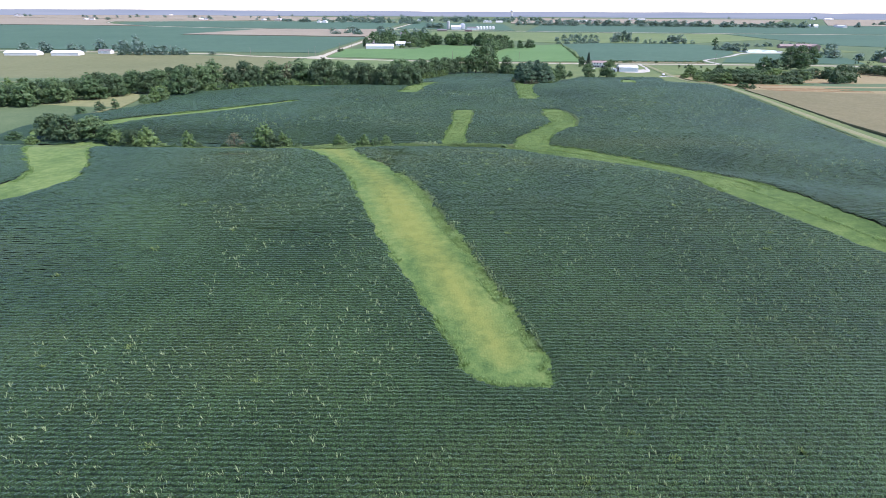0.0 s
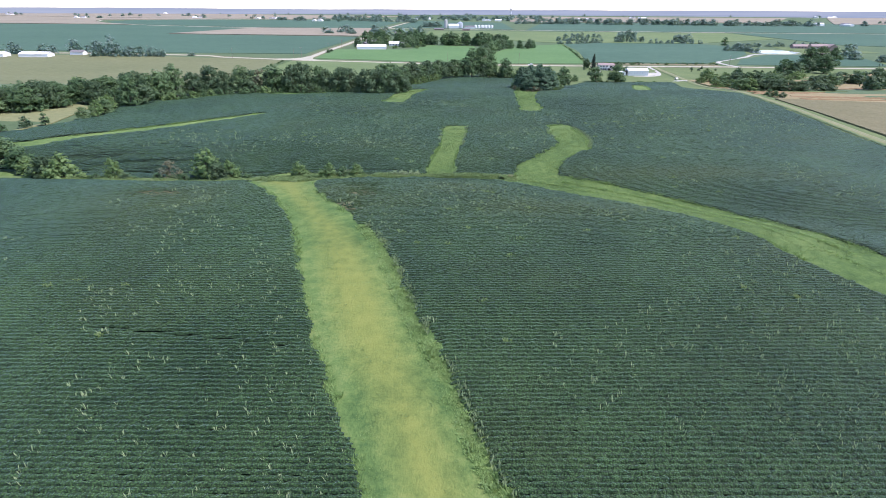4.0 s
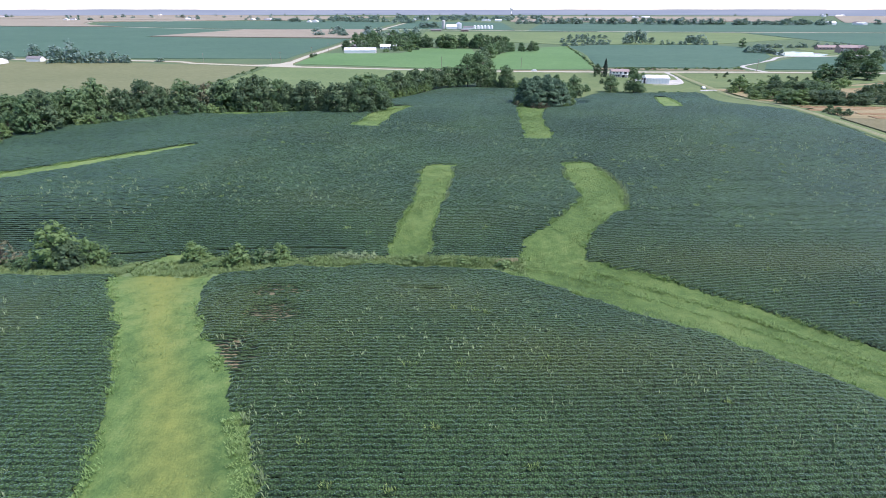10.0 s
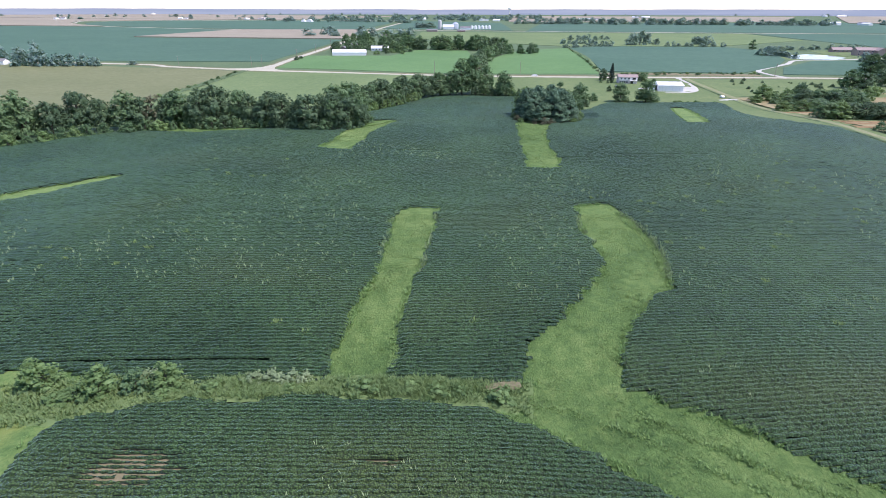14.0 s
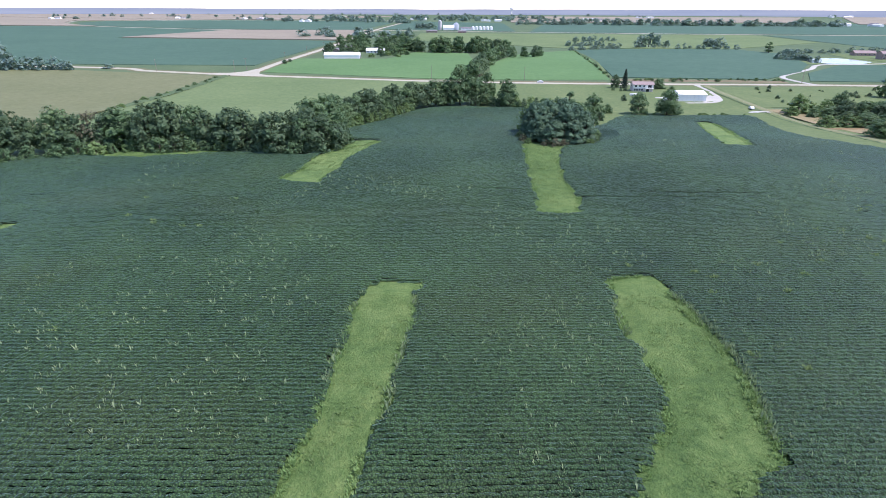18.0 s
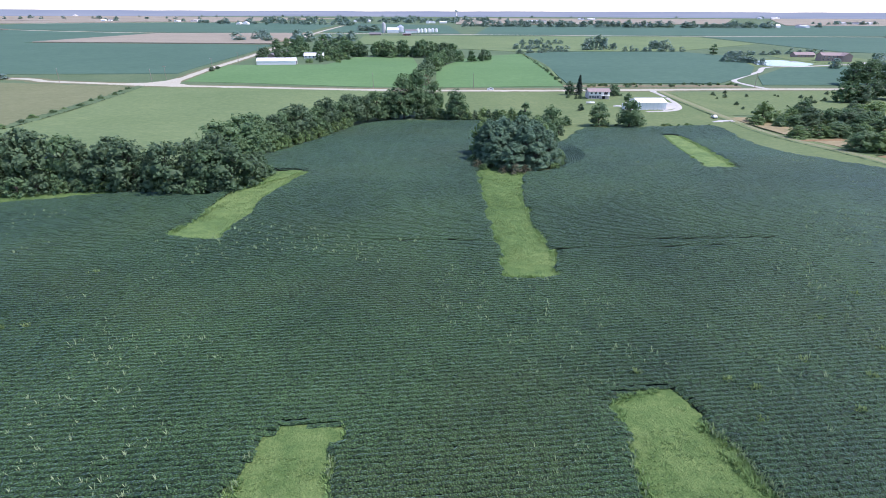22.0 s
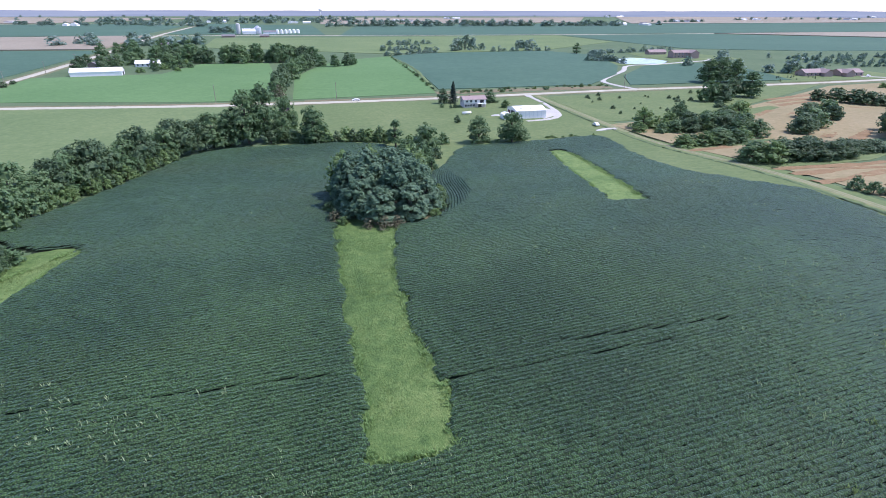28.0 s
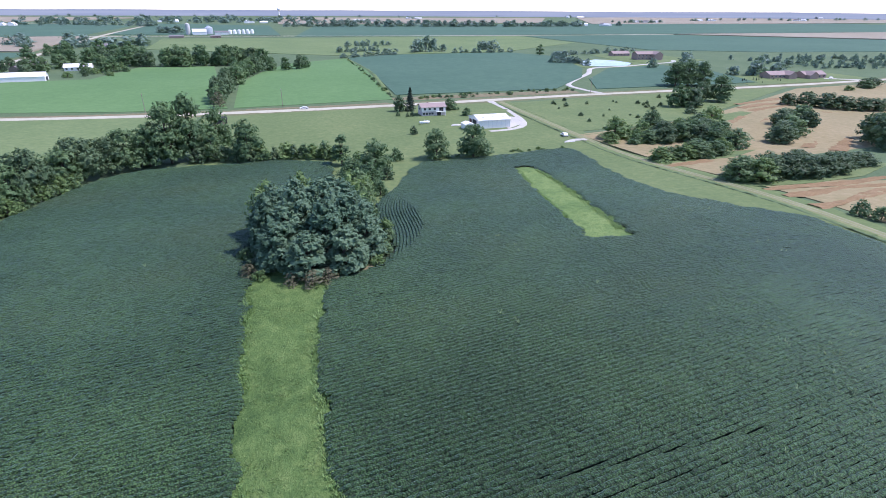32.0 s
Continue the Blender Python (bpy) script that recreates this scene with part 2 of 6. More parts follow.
M_TUFT = leafy("grass_blade", (0.11, 0.18, 0.055), (0.16, 0.235, 0.075), (0.23, 0.3, 0.105), 0.35, (0.24, 0.33, 0.1), 0.3)
M_WEED = leafy("weed_leaf", (0.179, 0.244, 0.118), (0.245, 0.315, 0.158), (0.339, 0.407, 0.216), 0.3, (0.28, 0.35, 0.14), 0.5)
M_EDGE = leafy("border_weed_leaf", (0.139, 0.239, 0.074), (0.201, 0.319, 0.101), (0.288, 0.404, 0.147), 0.35, (0.3, 0.4, 0.1), 0.4)
M_BRUSH = leafy("creek_brush_leaf", (0.12, 0.19, 0.07), (0.18, 0.26, 0.095), (0.26, 0.33, 0.13), 0.35, (0.28, 0.38, 0.1), 0.3)
M_LEAF = leafy("broad_leaf", (0.07, 0.131, 0.055), (0.115, 0.19, 0.08), (0.174, 0.252, 0.108), 0.3, (0.18, 0.3, 0.1))
M_LEAFDK = leafy("oak_leaf", (0.058, 0.1, 0.048), (0.09, 0.146, 0.068), (0.134, 0.195, 0.092), 0.28, (0.16, 0.25, 0.1))
M_LEAFLT = leafy("willow_leaf", (0.108, 0.178, 0.062), (0.158, 0.245, 0.086), (0.218, 0.312, 0.115), 0.32, (0.28, 0.38, 0.1))
M_LOCUST = leafy("locust_leaf", (0.078, 0.145, 0.082), (0.117, 0.198, 0.113), (0.168, 0.258, 0.146), 0.28, (0.18, 0.28, 0.16))
M_DEAD = leafy("dry_leaf", (0.095, 0.095, 0.05), (0.14, 0.136, 0.074), (0.19, 0.187, 0.108), 0.1, (0.2, 0.15, 0.08))
M_FIR = leafy("fir_needle", (0.028, 0.048, 0.034), (0.042, 0.068, 0.045), (0.06, 0.09, 0.056), 0.12)
M_BARK = plain("bark", (0.1, 0.08, 0.06), 0.95, grain=0.35, scale=3, bump=0.6)
M_GRAVEL = ground_like("gravel", (0.342, 0.323, 0.279), (0.437, 0.418, 0.360), (0.532, 0.513, 0.450), 1.5, 0.08, 0.3, 0.05)
M_ROAD = ground_like("pale_road_surface", (0.35, 0.325, 0.24), (0.42, 0.392, 0.295), (0.48, 0.45, 0.345), 0.7, 0.05, 0.15, 0.02)
M_DIRT = ground_like("bare_earth", (0.138, 0.118, 0.066), (0.188, 0.163, 0.092), (0.248, 0.212, 0.125), 1.2, 0.06)
M_VERGE = ground_like("dry_verge", (0.1, 0.115, 0.05), (0.145, 0.15, 0.072), (0.2, 0.185, 0.1), 1.2, 0.04)
M_TRACK = ground_like("worn_track", (0.2, 0.2, 0.125), (0.25, 0.245, 0.16), (0.3, 0.29, 0.2), 1.2, 0.05)
M_HAY = ground_like("bright_hay_field", (0.084, 0.165, 0.058), (0.105, 0.193, 0.069), (0.13, 0.223, 0.083), 0.35, 0.012, 0.4, 0.2)
M_MEADOW = ground_like("pale_meadow", (0.099, 0.148, 0.057), (0.134, 0.184, 0.073), (0.176, 0.220, 0.090), 0.4, 0.014, 0.4, 0.2)
M_LAWN = ground_like("mown_lawn", (0.091, 0.135, 0.051), (0.127, 0.171, 0.065), (0.175, 0.208, 0.084), 0.6, 0.03, 0.3, 0.1)
M_TAN = ground_like("ripening_crop", (0.12, 0.136, 0.06), (0.156, 0.168, 0.078), (0.195, 0.2, 0.1), 0.3, 0.012, 0.4, 0.2)
M_RIPE = ground_like("ripe_crop", (0.135, 0.128, 0.062), (0.178, 0.162, 0.083), (0.225, 0.2, 0.11), 0.5, 0.014, 0.6, 0.3)
M_LANE = ground_like("dry_lane_grass", (0.150, 0.173, 0.076), (0.206, 0.215, 0.100), (0.260, 0.257, 0.128), 0.5, 0.025)
M_STUBBLE = ground_like("cut_hay_stubble", (0.2, 0.18, 0.085), (0.262, 0.217, 0.11), (0.325, 0.265, 0.145), 0.5, 0.025)
M_CORN = ground_like("tasselled_corn", (0.211, 0.185, 0.127), (0.269, 0.233, 0.164), (0.326, 0.292, 0.212), 0.3, 0.006)
# Bean green mixed paler and bluer, standing in for haze over far fields.
M_HAZYBEANS = ground_like("hazy_beans", (0.053, 0.105, 0.068), (0.068, 0.127, 0.081), (0.086, 0.149, 0.095), 0.2, 0.006)
M_WHITE = plain("white_painted_metal", (0.82, 0.8, 0.75), 0.5, grain=0.06)
M_ROOFW = plain("white_metal_roof", (0.78, 0.76, 0.73), 0.4, 0.0, 0.08)
M_ROOFG = plain("grey_shingle", (0.2, 0.185, 0.18), 0.9, grain=0.25, scale=4)
M_ROOFB = plain("mauve_shingle", (0.31, 0.24, 0.215), 0.9, grain=0.2, scale=4)
M_BRICK = plain("brown_brick", (0.36, 0.26, 0.22), 0.85, grain=0.25, scale=5)
M_RED = plain("dark_red_siding", (0.16, 0.07, 0.06), 0.8, grain=0.2)
M_STEEL = plain("galvanised_steel", (0.6, 0.61, 0.62), 0.4, 0.6, 0.1)
M_CONC = plain("concrete", (0.5, 0.49, 0.46), 0.85, grain=0.15)
M_WOOD = plain("weathered_wood", (0.26, 0.21, 0.17), 0.9, grain=0.3, scale=3)
# Dark hut and house-door finish, and the painted shade of open fronts.
M_DARK = plain("dark_finish_and_shade", (0.03, 0.03, 0.032), 0.6)
M_RUBBER = plain("rubber", (0.03, 0.03, 0.03), 0.8)
M_GLASS, _nt, _b = start("window_glass", 0.08, 0.0, 0.6)
_b.inputs["Base Color"].default_value = (0.05, 0.06, 0.07, 1)
M_WATER, _nt, _b = start("pond_water", 0.06, 0.0, 0.6)
_b.inputs["Base Color"].default_value = (0.09, 0.12, 0.13, 1)
bumped(_nt, _b, noise_of(_nt, place_of(_nt), 0.9, 3), 0.25, 0.05)
# Leaf green made paler and bluer to imitate distance haze.
M_HAZYLEAF = leafy("hazy_leaf", (0.144, 0.220, 0.187), (0.194, 0.278, 0.235), (0.245, 0.337, 0.277), 0.35)
# Horizon haze given as an uneven pale blue glow of its own.
M_HAZE, _nt, _b = start("haze_glow", 1.0, spec=0.0)
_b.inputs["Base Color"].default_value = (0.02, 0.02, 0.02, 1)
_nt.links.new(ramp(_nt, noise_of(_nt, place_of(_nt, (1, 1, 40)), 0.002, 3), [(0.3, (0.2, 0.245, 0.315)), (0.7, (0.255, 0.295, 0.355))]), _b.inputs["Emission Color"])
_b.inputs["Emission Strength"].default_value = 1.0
M_GRASSY = ground_like("dry_waterway_grass", (0.06, 0.116, 0.034), (0.108, 0.177, 0.05), (0.168, 0.226, 0.07), 3.2, 0.05, 0.8, 0.2, stretch=(1, 0.7, 1), weights=(0.3, 0.35, 0.35), spread=0.1, middle=(0.225, 0.242, 0.058))
M_WINDROW = ground_like("raked_windrow", (0.17, 0.115, 0.055), (0.232, 0.155, 0.075), (0.29, 0.205, 0.11), 1.5, 0.15)

M_PALEBRICK = plain("pale_brick", (0.6, 0.53, 0.49), 0.85, grain=0.15, scale=5)

# ---- the land ----
def spaced(reach, near, step, grow):
    out, v, s = [0.0], 0.0, step
    while v < reach:
        v += s
        out.append(v)
        if v > near:
            s *= grow
    return np.array([-a for a in out[:0:-1]] + out)


def make_ground():
    xs, ys = spaced(6500, 420, 6.5, 1.1), spaced(6500, 560, 6.5, 1.1)
    gx, gy = np.meshgrid(xs, ys)
    gzv = height(gx, gy) - 0.03 - 0.25 * ss(-215, -190, gx) * (1 - ss(168, 190, gx)) * ss(-150, -130, gy) * (1 - ss(420, 440, gy))
    nx, ny = len(xs), len(ys)
    idx = np.arange(nx * ny).reshape(ny, nx)
    faces = np.stack([idx[:-1, :-1], idx[:-1, 1:], idx[1:, 1:], idx[1:, :-1]], -1).reshape(-1, 4)
    me = mesh_data("ground", np.stack([gx, gy, gzv], -1).reshape(-1, 3), faces, M_GROUND, smooth=True)
    tagged(new("ground", me), "gently rolling farmland with rough green pasture reaching the horizon", "ground", kind="structure")


make_ground()


def make_haze_ring():
    """Pale blue haze as a glowing ring on the far horizon, all round."""
    a = np.radians(np.arange(0, 361, 1.5))
    top = 49.3 + 3.5 * vnoise(a * 30, a * 0, 3.0, 51) + 2 * vnoise(a * 90, a * 0, 2.0, 52)
    r = 3700.0
    v = np.concatenate([np.stack([r * np.cos(a), r * np.sin(a), np.full(len(a), -10.0)], -1), np.stack([r * np.cos(a), r * np.sin(a), top], -1)])
    k = np.arange(len(a) - 1)
    me = mesh_data("backdrop", v, np.stack([k, k + 1, k + 1 + len(a), k + len(a)], -1), M_HAZE, smooth=True)
    tagged(new("backdrop", me), "glowing pale blue haze band along the horizon", "backdrop", kind="structure")


make_haze_ring()


def inside(poly, x, y):
    p = np.asarray(poly, float)
    hit = np.zeros(np.shape(x), bool)
    for (x0, y0), (x1, y1) in zip(p, np.roll(p, -1, 0)):
        cond = (y0 > y) != (y1 > y)
        with np.errstate(divide="ignore", invalid="ignore"):
            hit ^= cond & (x < (x1 - x0) * (y - y0) / (y1 - y0 + 1e-12) + x0)
    return hit


def line_dist(pts, x, y, closed=False):
    """Distance to a polyline, and the half width carried along it where its rows have three values."""
    p = np.asarray(pts, float)
    best = np.full(np.shape(x), 1e9)
    q = np.vstack([p, p[:1]]) if closed else p
    for a, b in zip(q[:-1], q[1:]):
        d = b[:2] - a[:2]
        t = np.clip(((x - a[0]) * d[0] + (y - a[1]) * d[1]) / (d @ d + 1e-9), 0, 1)
        dist = np.hypot(x - a[0] - t * d[0], y - a[1] - t * d[1])
        if p.shape[1] > 2:
            dist = dist - (a[2] + t * (b[2] - a[2]))
        best = np.minimum(best, dist)
    return best


def smooth_line(pts, step):
    """Rows of numbers made smooth (Catmull-Rom) and evenly spaced."""
    p = np.asarray(pts, float)
    q = np.vstack([2 * p[0] - p[1], p, 2 * p[-1] - p[-2]])
    out = []
    for i in range(1, len(q) - 2):
        n = max(2, int(np.hypot(*(q[i + 1] - q[i])[:2]) / step))
        t = (np.arange(n) / n)[:, None]
        out.append(0.5 * (2 * q[i] + (q[i + 1] - q[i - 1]) * t + (2 * q[i - 1] - 5 * q[i] + 4 * q[i + 1] - q[i + 2]) * t**2
                          + (3 * q[i] - q[i - 1] - 3 * q[i + 1] + q[i + 2]) * t**3))
    return np.vstack(out + [p[-1:]])


# Grassed waterways in the bean field: x, y and half width along each one's middle.
MAIN = [(2.2, 14.5, 6.2), (-0.8, 23, 6.8), (-5.4, 33.6, 7.4), (-10.4, 47, 7.8), (-15.1, 57, 8.1), (-20, 71, 8.4), (-24.7, 85, 8.1), (-28.4, 93, 7.3), (-34.5, 103.7, 6.1), (-38.7, 110.3, 5.7), (-42.7, 118, 5.7), (-46.8, 126, 6.7), (-50.5, 134, 9), (-51, 137, 10)]
SLIM = [(-6.3, 145, 4.4), (-6.2, 153.6, 4.0), (-4.9, 164, 3.5), (-3.4, 172.5, 3.9), (-2.8, 185, 4.3), (-2.4, 194, 4.9), (-2.1, 199.5, 4.5), (-1.8, 202, 3.9)]
BENT = [(22.4, 143, 6.8), (24.2, 149.5, 6.0), (27, 154.2, 5.1), (33.4, 163.7, 4.8), (38.3, 169.8, 5.4), (41.0, 178.7, 5.5), (41.2, 186, 6.0), (40.7, 192, 6.2), (40.3, 198, 5.7), (40, 203, 5.0)]
CREEK = [(14, 141, 3.0), (20, 139.8, 4.8), (28.3, 136, 6.5), (36.5, 130, 7.6), (46.6, 122.1, 7.8), (55.7, 112.6, 7.9), (63.0, 102.4, 8.2), (67.8, 92.3, 8.4), (71.2, 80, 8.2), (77.2, 66.5, 7.2), (86, 52, 6.0), (100, 34, 5.5), (118, 10, 6)]
GROVE_STRIP = [(33.8, 246, 4.9), (34.6, 252, 5.2), (34.6, 259, 4.7), (34.9, 270, 4.6), (35.7, 281, 4.75), (36.4, 292, 5.1), (38.0, 300.5, 5.9), (40, 310, 7.0)]
HOOK = [(-33.7, 269, 5.6), (-31.9, 277, 5.1), (-31, 286, 4.9), (-30.4, 292.5, 4.8), (-25.5, 302, 3.2), (-19, 315, 0.8)]
FAR_STRIP = [(107.2, 311, 4.3), (111.2, 325, 4.9), (114.8, 338, 4.9), (118.4, 350, 4.5), (123.2, 366, 4.0), (126.0, 378, 3.2)]
# Square ends of the mown strips: a short bar across each one, with its half width.
ENDS = {0: [(-2.6, 11.6, 2.0), (2.0, 10.0, 2.2), (6.6, 10.0, 2.2)], 1: [(-4.2, 203.0, 2.0), (1.2, 204.6, 2.0)], 2: [(37.4, 206.4, 1.9), (42.4, 207.4, 1.9)], 4: [(30.4, 243.2, 1.8), (37.0, 242.6, 1.7)], 5: [(-38.0, 267.0, 2.0), (-30.2, 264.6, 1.9)], 6: [(103.4, 308.2, 1.5), (109.2, 306.0, 1.4)]}
SPIKE = [(-175, 160, 3.4), (-150, 172, 3.4), (-131.5, 186, 3.4), (-121, 195.5, 3.4), (-109.5, 206.5, 3.3), (-97.5, 219.5, 2.9), (-89, 229.5, 1.7)]
WEST = [(-140, 60, 7), (-121, 75, 6.8), (-118.5, 86, 7.2), (-123, 98, 7.2), (-135, 114, 8.5), (-146, 130, 10), (-149, 138, 12)]
BRUSH = [(-190, 142, 4), (-120, 140.5, 3.2), (-60, 139.5, 3.4), (-45, 139.3, 4.4), (-32, 141.8, 2.5), (-15, 143.2, 1.8), (5, 143, 2.0), (17, 141.5, 2.6)]
STRIPS = (MAIN, SLIM, BENT, CREEK, GROVE_STRIP, HOOK, FAR_STRIP, SPIKE, WEST)
GROVE = (48.0, 327.5, 15.5, 18.0)
FIELD = [(-260, -160), (135, -160), (138, 60), (146, 160), (152, 230), (157.5, 285), (159.5, 296), (159, 303), (154, 308), (150.7, 312), (148, 319), (145.5, 325), (144.4, 332), (145.8, 347), (150, 364), (155, 379), (158.5, 390), (160, 399),
         (154.8, 402.4), (141, 402), (127, 400.7), (107, 399.7), (95, 400.5), (89.5, 395), (85, 387), (79, 376), (74, 368), (68, 357), (63, 349), (59, 352), (59, 375), (63, 396), (66, 412), (49, 421.5), (28, 423), (4, 423),
         (-5, 420), (-15, 407), (-26, 380), (-34, 356), (-41.5, 342.6), (-39.5, 329), (-33, 321), (-26, 318.8), (-18, 318), (-22, 308), (-29, 303), (-41, 293.5), (-60, 297), (-76, 293.5), (-92, 289.2), (-105, 289.5), (-118, 291), (-130, 286), (-149, 273), (-158, 259), (-162, 242),
         (-156, 218), (-166, 196), (-182, 170), (-196, 150), (-260, 130)]
TRAMLINES = ([(40.7, 252.4), (48.5, 252.1), (57.3, 252), (65.9, 251.1), (74, 250.8)], [(59.4, 255.6), (68.4, 254.6), (77.5, 253.4), (83, 252.8), (86.2, 252)], [(29.5, 257.4), (22, 258.5), (17.5, 258.9), (10.5, 259.5), (-12, 262)],
             [(-56.7, 55.4), (-40, 53.8), (-26.5, 52)], [(-150, 150.5), (-60, 147.5), (-20, 148.5)])
BARE = ((-27.5, 108.5, 4.5, 6), (-25.5, 119, 5, 4), (-28, 127.5, 6.5, 3.2), (-2, 129.2, 4.5, 0.8), (-47, 117, 3, 2.5), (-78, 116, 7, 4))


def strip_room(k, x, y):
    """Distance to the edge of one mown strip, with its square end."""
    d = line_dist(STRIPS[k], x, y)
    return np.minimum(d, line_dist(ENDS[k], x, y)) if k in ENDS else d


def ragged(x, y):
    """Uneven crop edges: single plants, short drifts, and the steps in which a planter's rows end."""
    step = hash2(np.floor(np.asarray(y) / 3.05), np.floor(np.asarray(x) / 11.0), 13) - 0.5
    return (vnoise(x, y, 3.4, 3) - 0.5) * 1.5 + (vnoise(x, y, 0.9, 4) - 0.5) * 0.5 + 0.8 * step


def crop_room(x, y):
    """How many metres a place lies inside the standing beans (negative: outside, or in a waterway)."""
    d = np.where(inside(FIELD, x, y), 1, -1) * line_dist(FIELD, x, y, True)
    for k in range(len(STRIPS)):
        d = np.minimum(d, strip_room(k, x, y))
    d = np.minimum(d, line_dist(BRUSH, x, y))
    gx, gy, rx, ry = GROVE
    d = np.minimum(d, (np.hypot((x - gx) / rx, (y - gy) / ry) - 1) * min(rx, ry))
    return d + ragged(x, y)


def thin(x, y):
    """1 where the beans stand thin over bare earth."""
    f = np.zeros(np.shape(x))
    for bx, by, rx, ry in BARE:
        f = np.maximum(f, np.exp(-((x - bx) / rx) ** 2 - ((y - by) / ry) ** 2))
    return np.clip(f * 1.75 * (0.15 + 0.65 * vnoise(x, y, 4.2, 9) + 0.65 * vnoise(x, y, 1.3, 10)) - 0.12, 0, 1)


def poor(x, y):
    """1 where the crop stands yellowish and short of growth, in broad drifts over the rise."""
    f = np.zeros(np.shape(x))
    for bx, by, rx, ry in ((-26, 116, 17, 17), (-2, 127, 20, 8), (-74, 112, 22, 15), (70, 140, 26, 7), (20, 108, 25, 9)):
        f = np.maximum(f, np.exp(-((x - bx) / rx) ** 2 - ((y - by) / ry) ** 2))
    return np.clip(f * (0.3 + vnoise(x, y, 11, 15) + 0.3 * vnoise(x, y, 3, 16)), 0, 1)


def near_rows(x, y):
    mid = 5 + 45 * ss(180, 330, y)
    stray = 26 * (vnoise(x, y, 24, 61) - 0.5) + 12 * (vnoise(x, y, 5, 62) - 0.5)
    return (np.abs(x - mid) + stray < 76) & (y > -42) & (y + stray < 342)


def row_bend(x):
    return 1.6 * np.sin(x / 70.0)


def make_bean_ground():
    """Shade-coloured floor under the drawn rows, closed canopy further off."""
    step = 1.6
    xs, ys = np.arange(-262, 166, step), np.arange(-162, 430, step)
    gx, gy = np.meshgrid(xs, ys)
    room = crop_room(gx, gy)
    near = near_rows(gx, gy)
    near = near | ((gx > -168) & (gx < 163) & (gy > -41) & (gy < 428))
    lift = np.where(near, 0.02, 0.02 + 0.68 * ss(-0.3, 0.9, room)) + 0.12 * (vnoise(gx, gy, 3.1, 7) - 0.5) * ~near
    z = height(gx, gy) + lift
    nx, ny = len(xs), len(ys)
    idx = np.arange(nx * ny).reshape(ny, nx)
    faces = np.stack([idx[:-1, :-1], idx[:-1, 1:], idx[1:, 1:], idx[1:, :-1]], -1)
    keep = (room[:-1, :-1] > -0.9) & (room[1:, 1:] > -0.9)
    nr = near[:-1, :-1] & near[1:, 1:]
    me = mesh_data("bean_field", np.stack([gx, gy, z], -1).reshape(-1, 3), faces[keep], [M_SOYFAR, M_ROWSHADE], nr[keep].astype(int), True)
    tagged(new("bean_field", me), "dark green soybean field closing over a floor coloured as shade", "field", kind="structure")


def grove_side(y):
    return 55.6 + (y - 312) * 0.285 + 1.1 * np.sin((y - 312) / 8.0)


def headland(x, y):
    """True where the rows turn to follow the grove's east side."""
    a = grove_side(y)
    return (x > a - 6) & (x < a + 10.8 * (1 - ((y - 339) / 31) ** 2)) & (y > 311)


def ridge_mesh(name, lines, bent=False, outer=False):
    """Bean plants shoulder to shoulder along each line: a leafy ridge, uneven from plant to plant."""
    profile = ((-0.375, 0.36, 0.018), (-0.19, 0.77, 0.05), (0.17, 0.79, 0.05), (0.375, 0.38, 0.018))
    vs, fs, base = [], [], 0
    rng = np.random.default_rng(5)
    rough = 0.85 if outer else 1.0
    for x, y in lines:
        n = len(x)
        dx, dy = np.gradient(x), np.gradient(y)
        ln = np.hypot(dx, dy) + 1e-9
        px, py = -dy / ln, dx / ln
        room = crop_room(x, y)
        wheel = np.zeros(n)
        for t in TRAMLINES:
            wheel = np.maximum(wheel, np.exp(-(line_dist(t, x, y) / 0.46) ** 2) * (0.3 + 0.9 * vnoise(x, y, 3.0, 71)))
        thinness = thin(x, y)
        gap = thinness > rng.uniform(0.95, 9.0, n)
        mine = near_rows(x, y)
        for _ in range(2):
            mine[1:-1] |= mine[:-2] | mine[2:]
        if bent:
            mine = np.ones(n, bool)
        if outer:
            mine = ~near_rows(x, y)
            mine[1:-1] |= mine[:-2] | mine[2:]
        ok = (room > 0) & ~gap & mine & (headland(x - (0.7 if bent else 0.0), y) == bent)
        plant_h = rng.normal(0, 0.05 * rough, n)
        tall = (0.88 + 0.24 * vnoise(x, y, 9.0, 11) + plant_h) * (1 - 0.6 * thinness) * (1 - 0.6 * np.clip(wheel, 0, 1)) * (0.5 + 0.5 * ss(0, 1.1, room))
        wide = (0.97 + rng.normal(0, 0.06, n)) * (1 - rng.uniform(0.3, 0.9, n) * thinness) * (1.03 if bent else 1.0)
        closed = np.clip(0.3 * ss(138, 160, y) + 0.7 * ss(255, 310, y) + ss(60, 110, np.abs(x - 10)), 0, 1) * (0.0 if bent else 1.0)
        calm = 1 - 0.15 * closed
        z0 = height(x, y)
        for o, h, stray in profile:
            h = h + (0.24 * closed + 0.1 if h < 0.5 else 0.0)
            j = rng.normal(0, stray * rough, (2, n))
            vs.append(np.stack([x + px * o * wide + j[0], y + py * o * wide + j[1], z0 + h * tall + rng.normal(0, 0.046 * rough, n) * calm], -1))
        k = np.arange(n - 1)[ok[:-1] & ok[1:]]
        for r in range(len(profile) - 1):
            a = base + r * n + k
            fs.append(np.stack([a, a + 1, a + 1 + n, a + n], -1))
        base += len(profile) * n
    vs, fs = np.vstack(vs), np.vstack(fs)
    used, fs = np.unique(fs, return_inverse=True)
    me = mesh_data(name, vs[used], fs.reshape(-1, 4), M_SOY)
    at = me.attributes.new("poor", "FLOAT", "POINT")
    at.data.foreach_set("value", poor(vs[used, 0], vs[used, 1]).astype(np.float32))
    return me


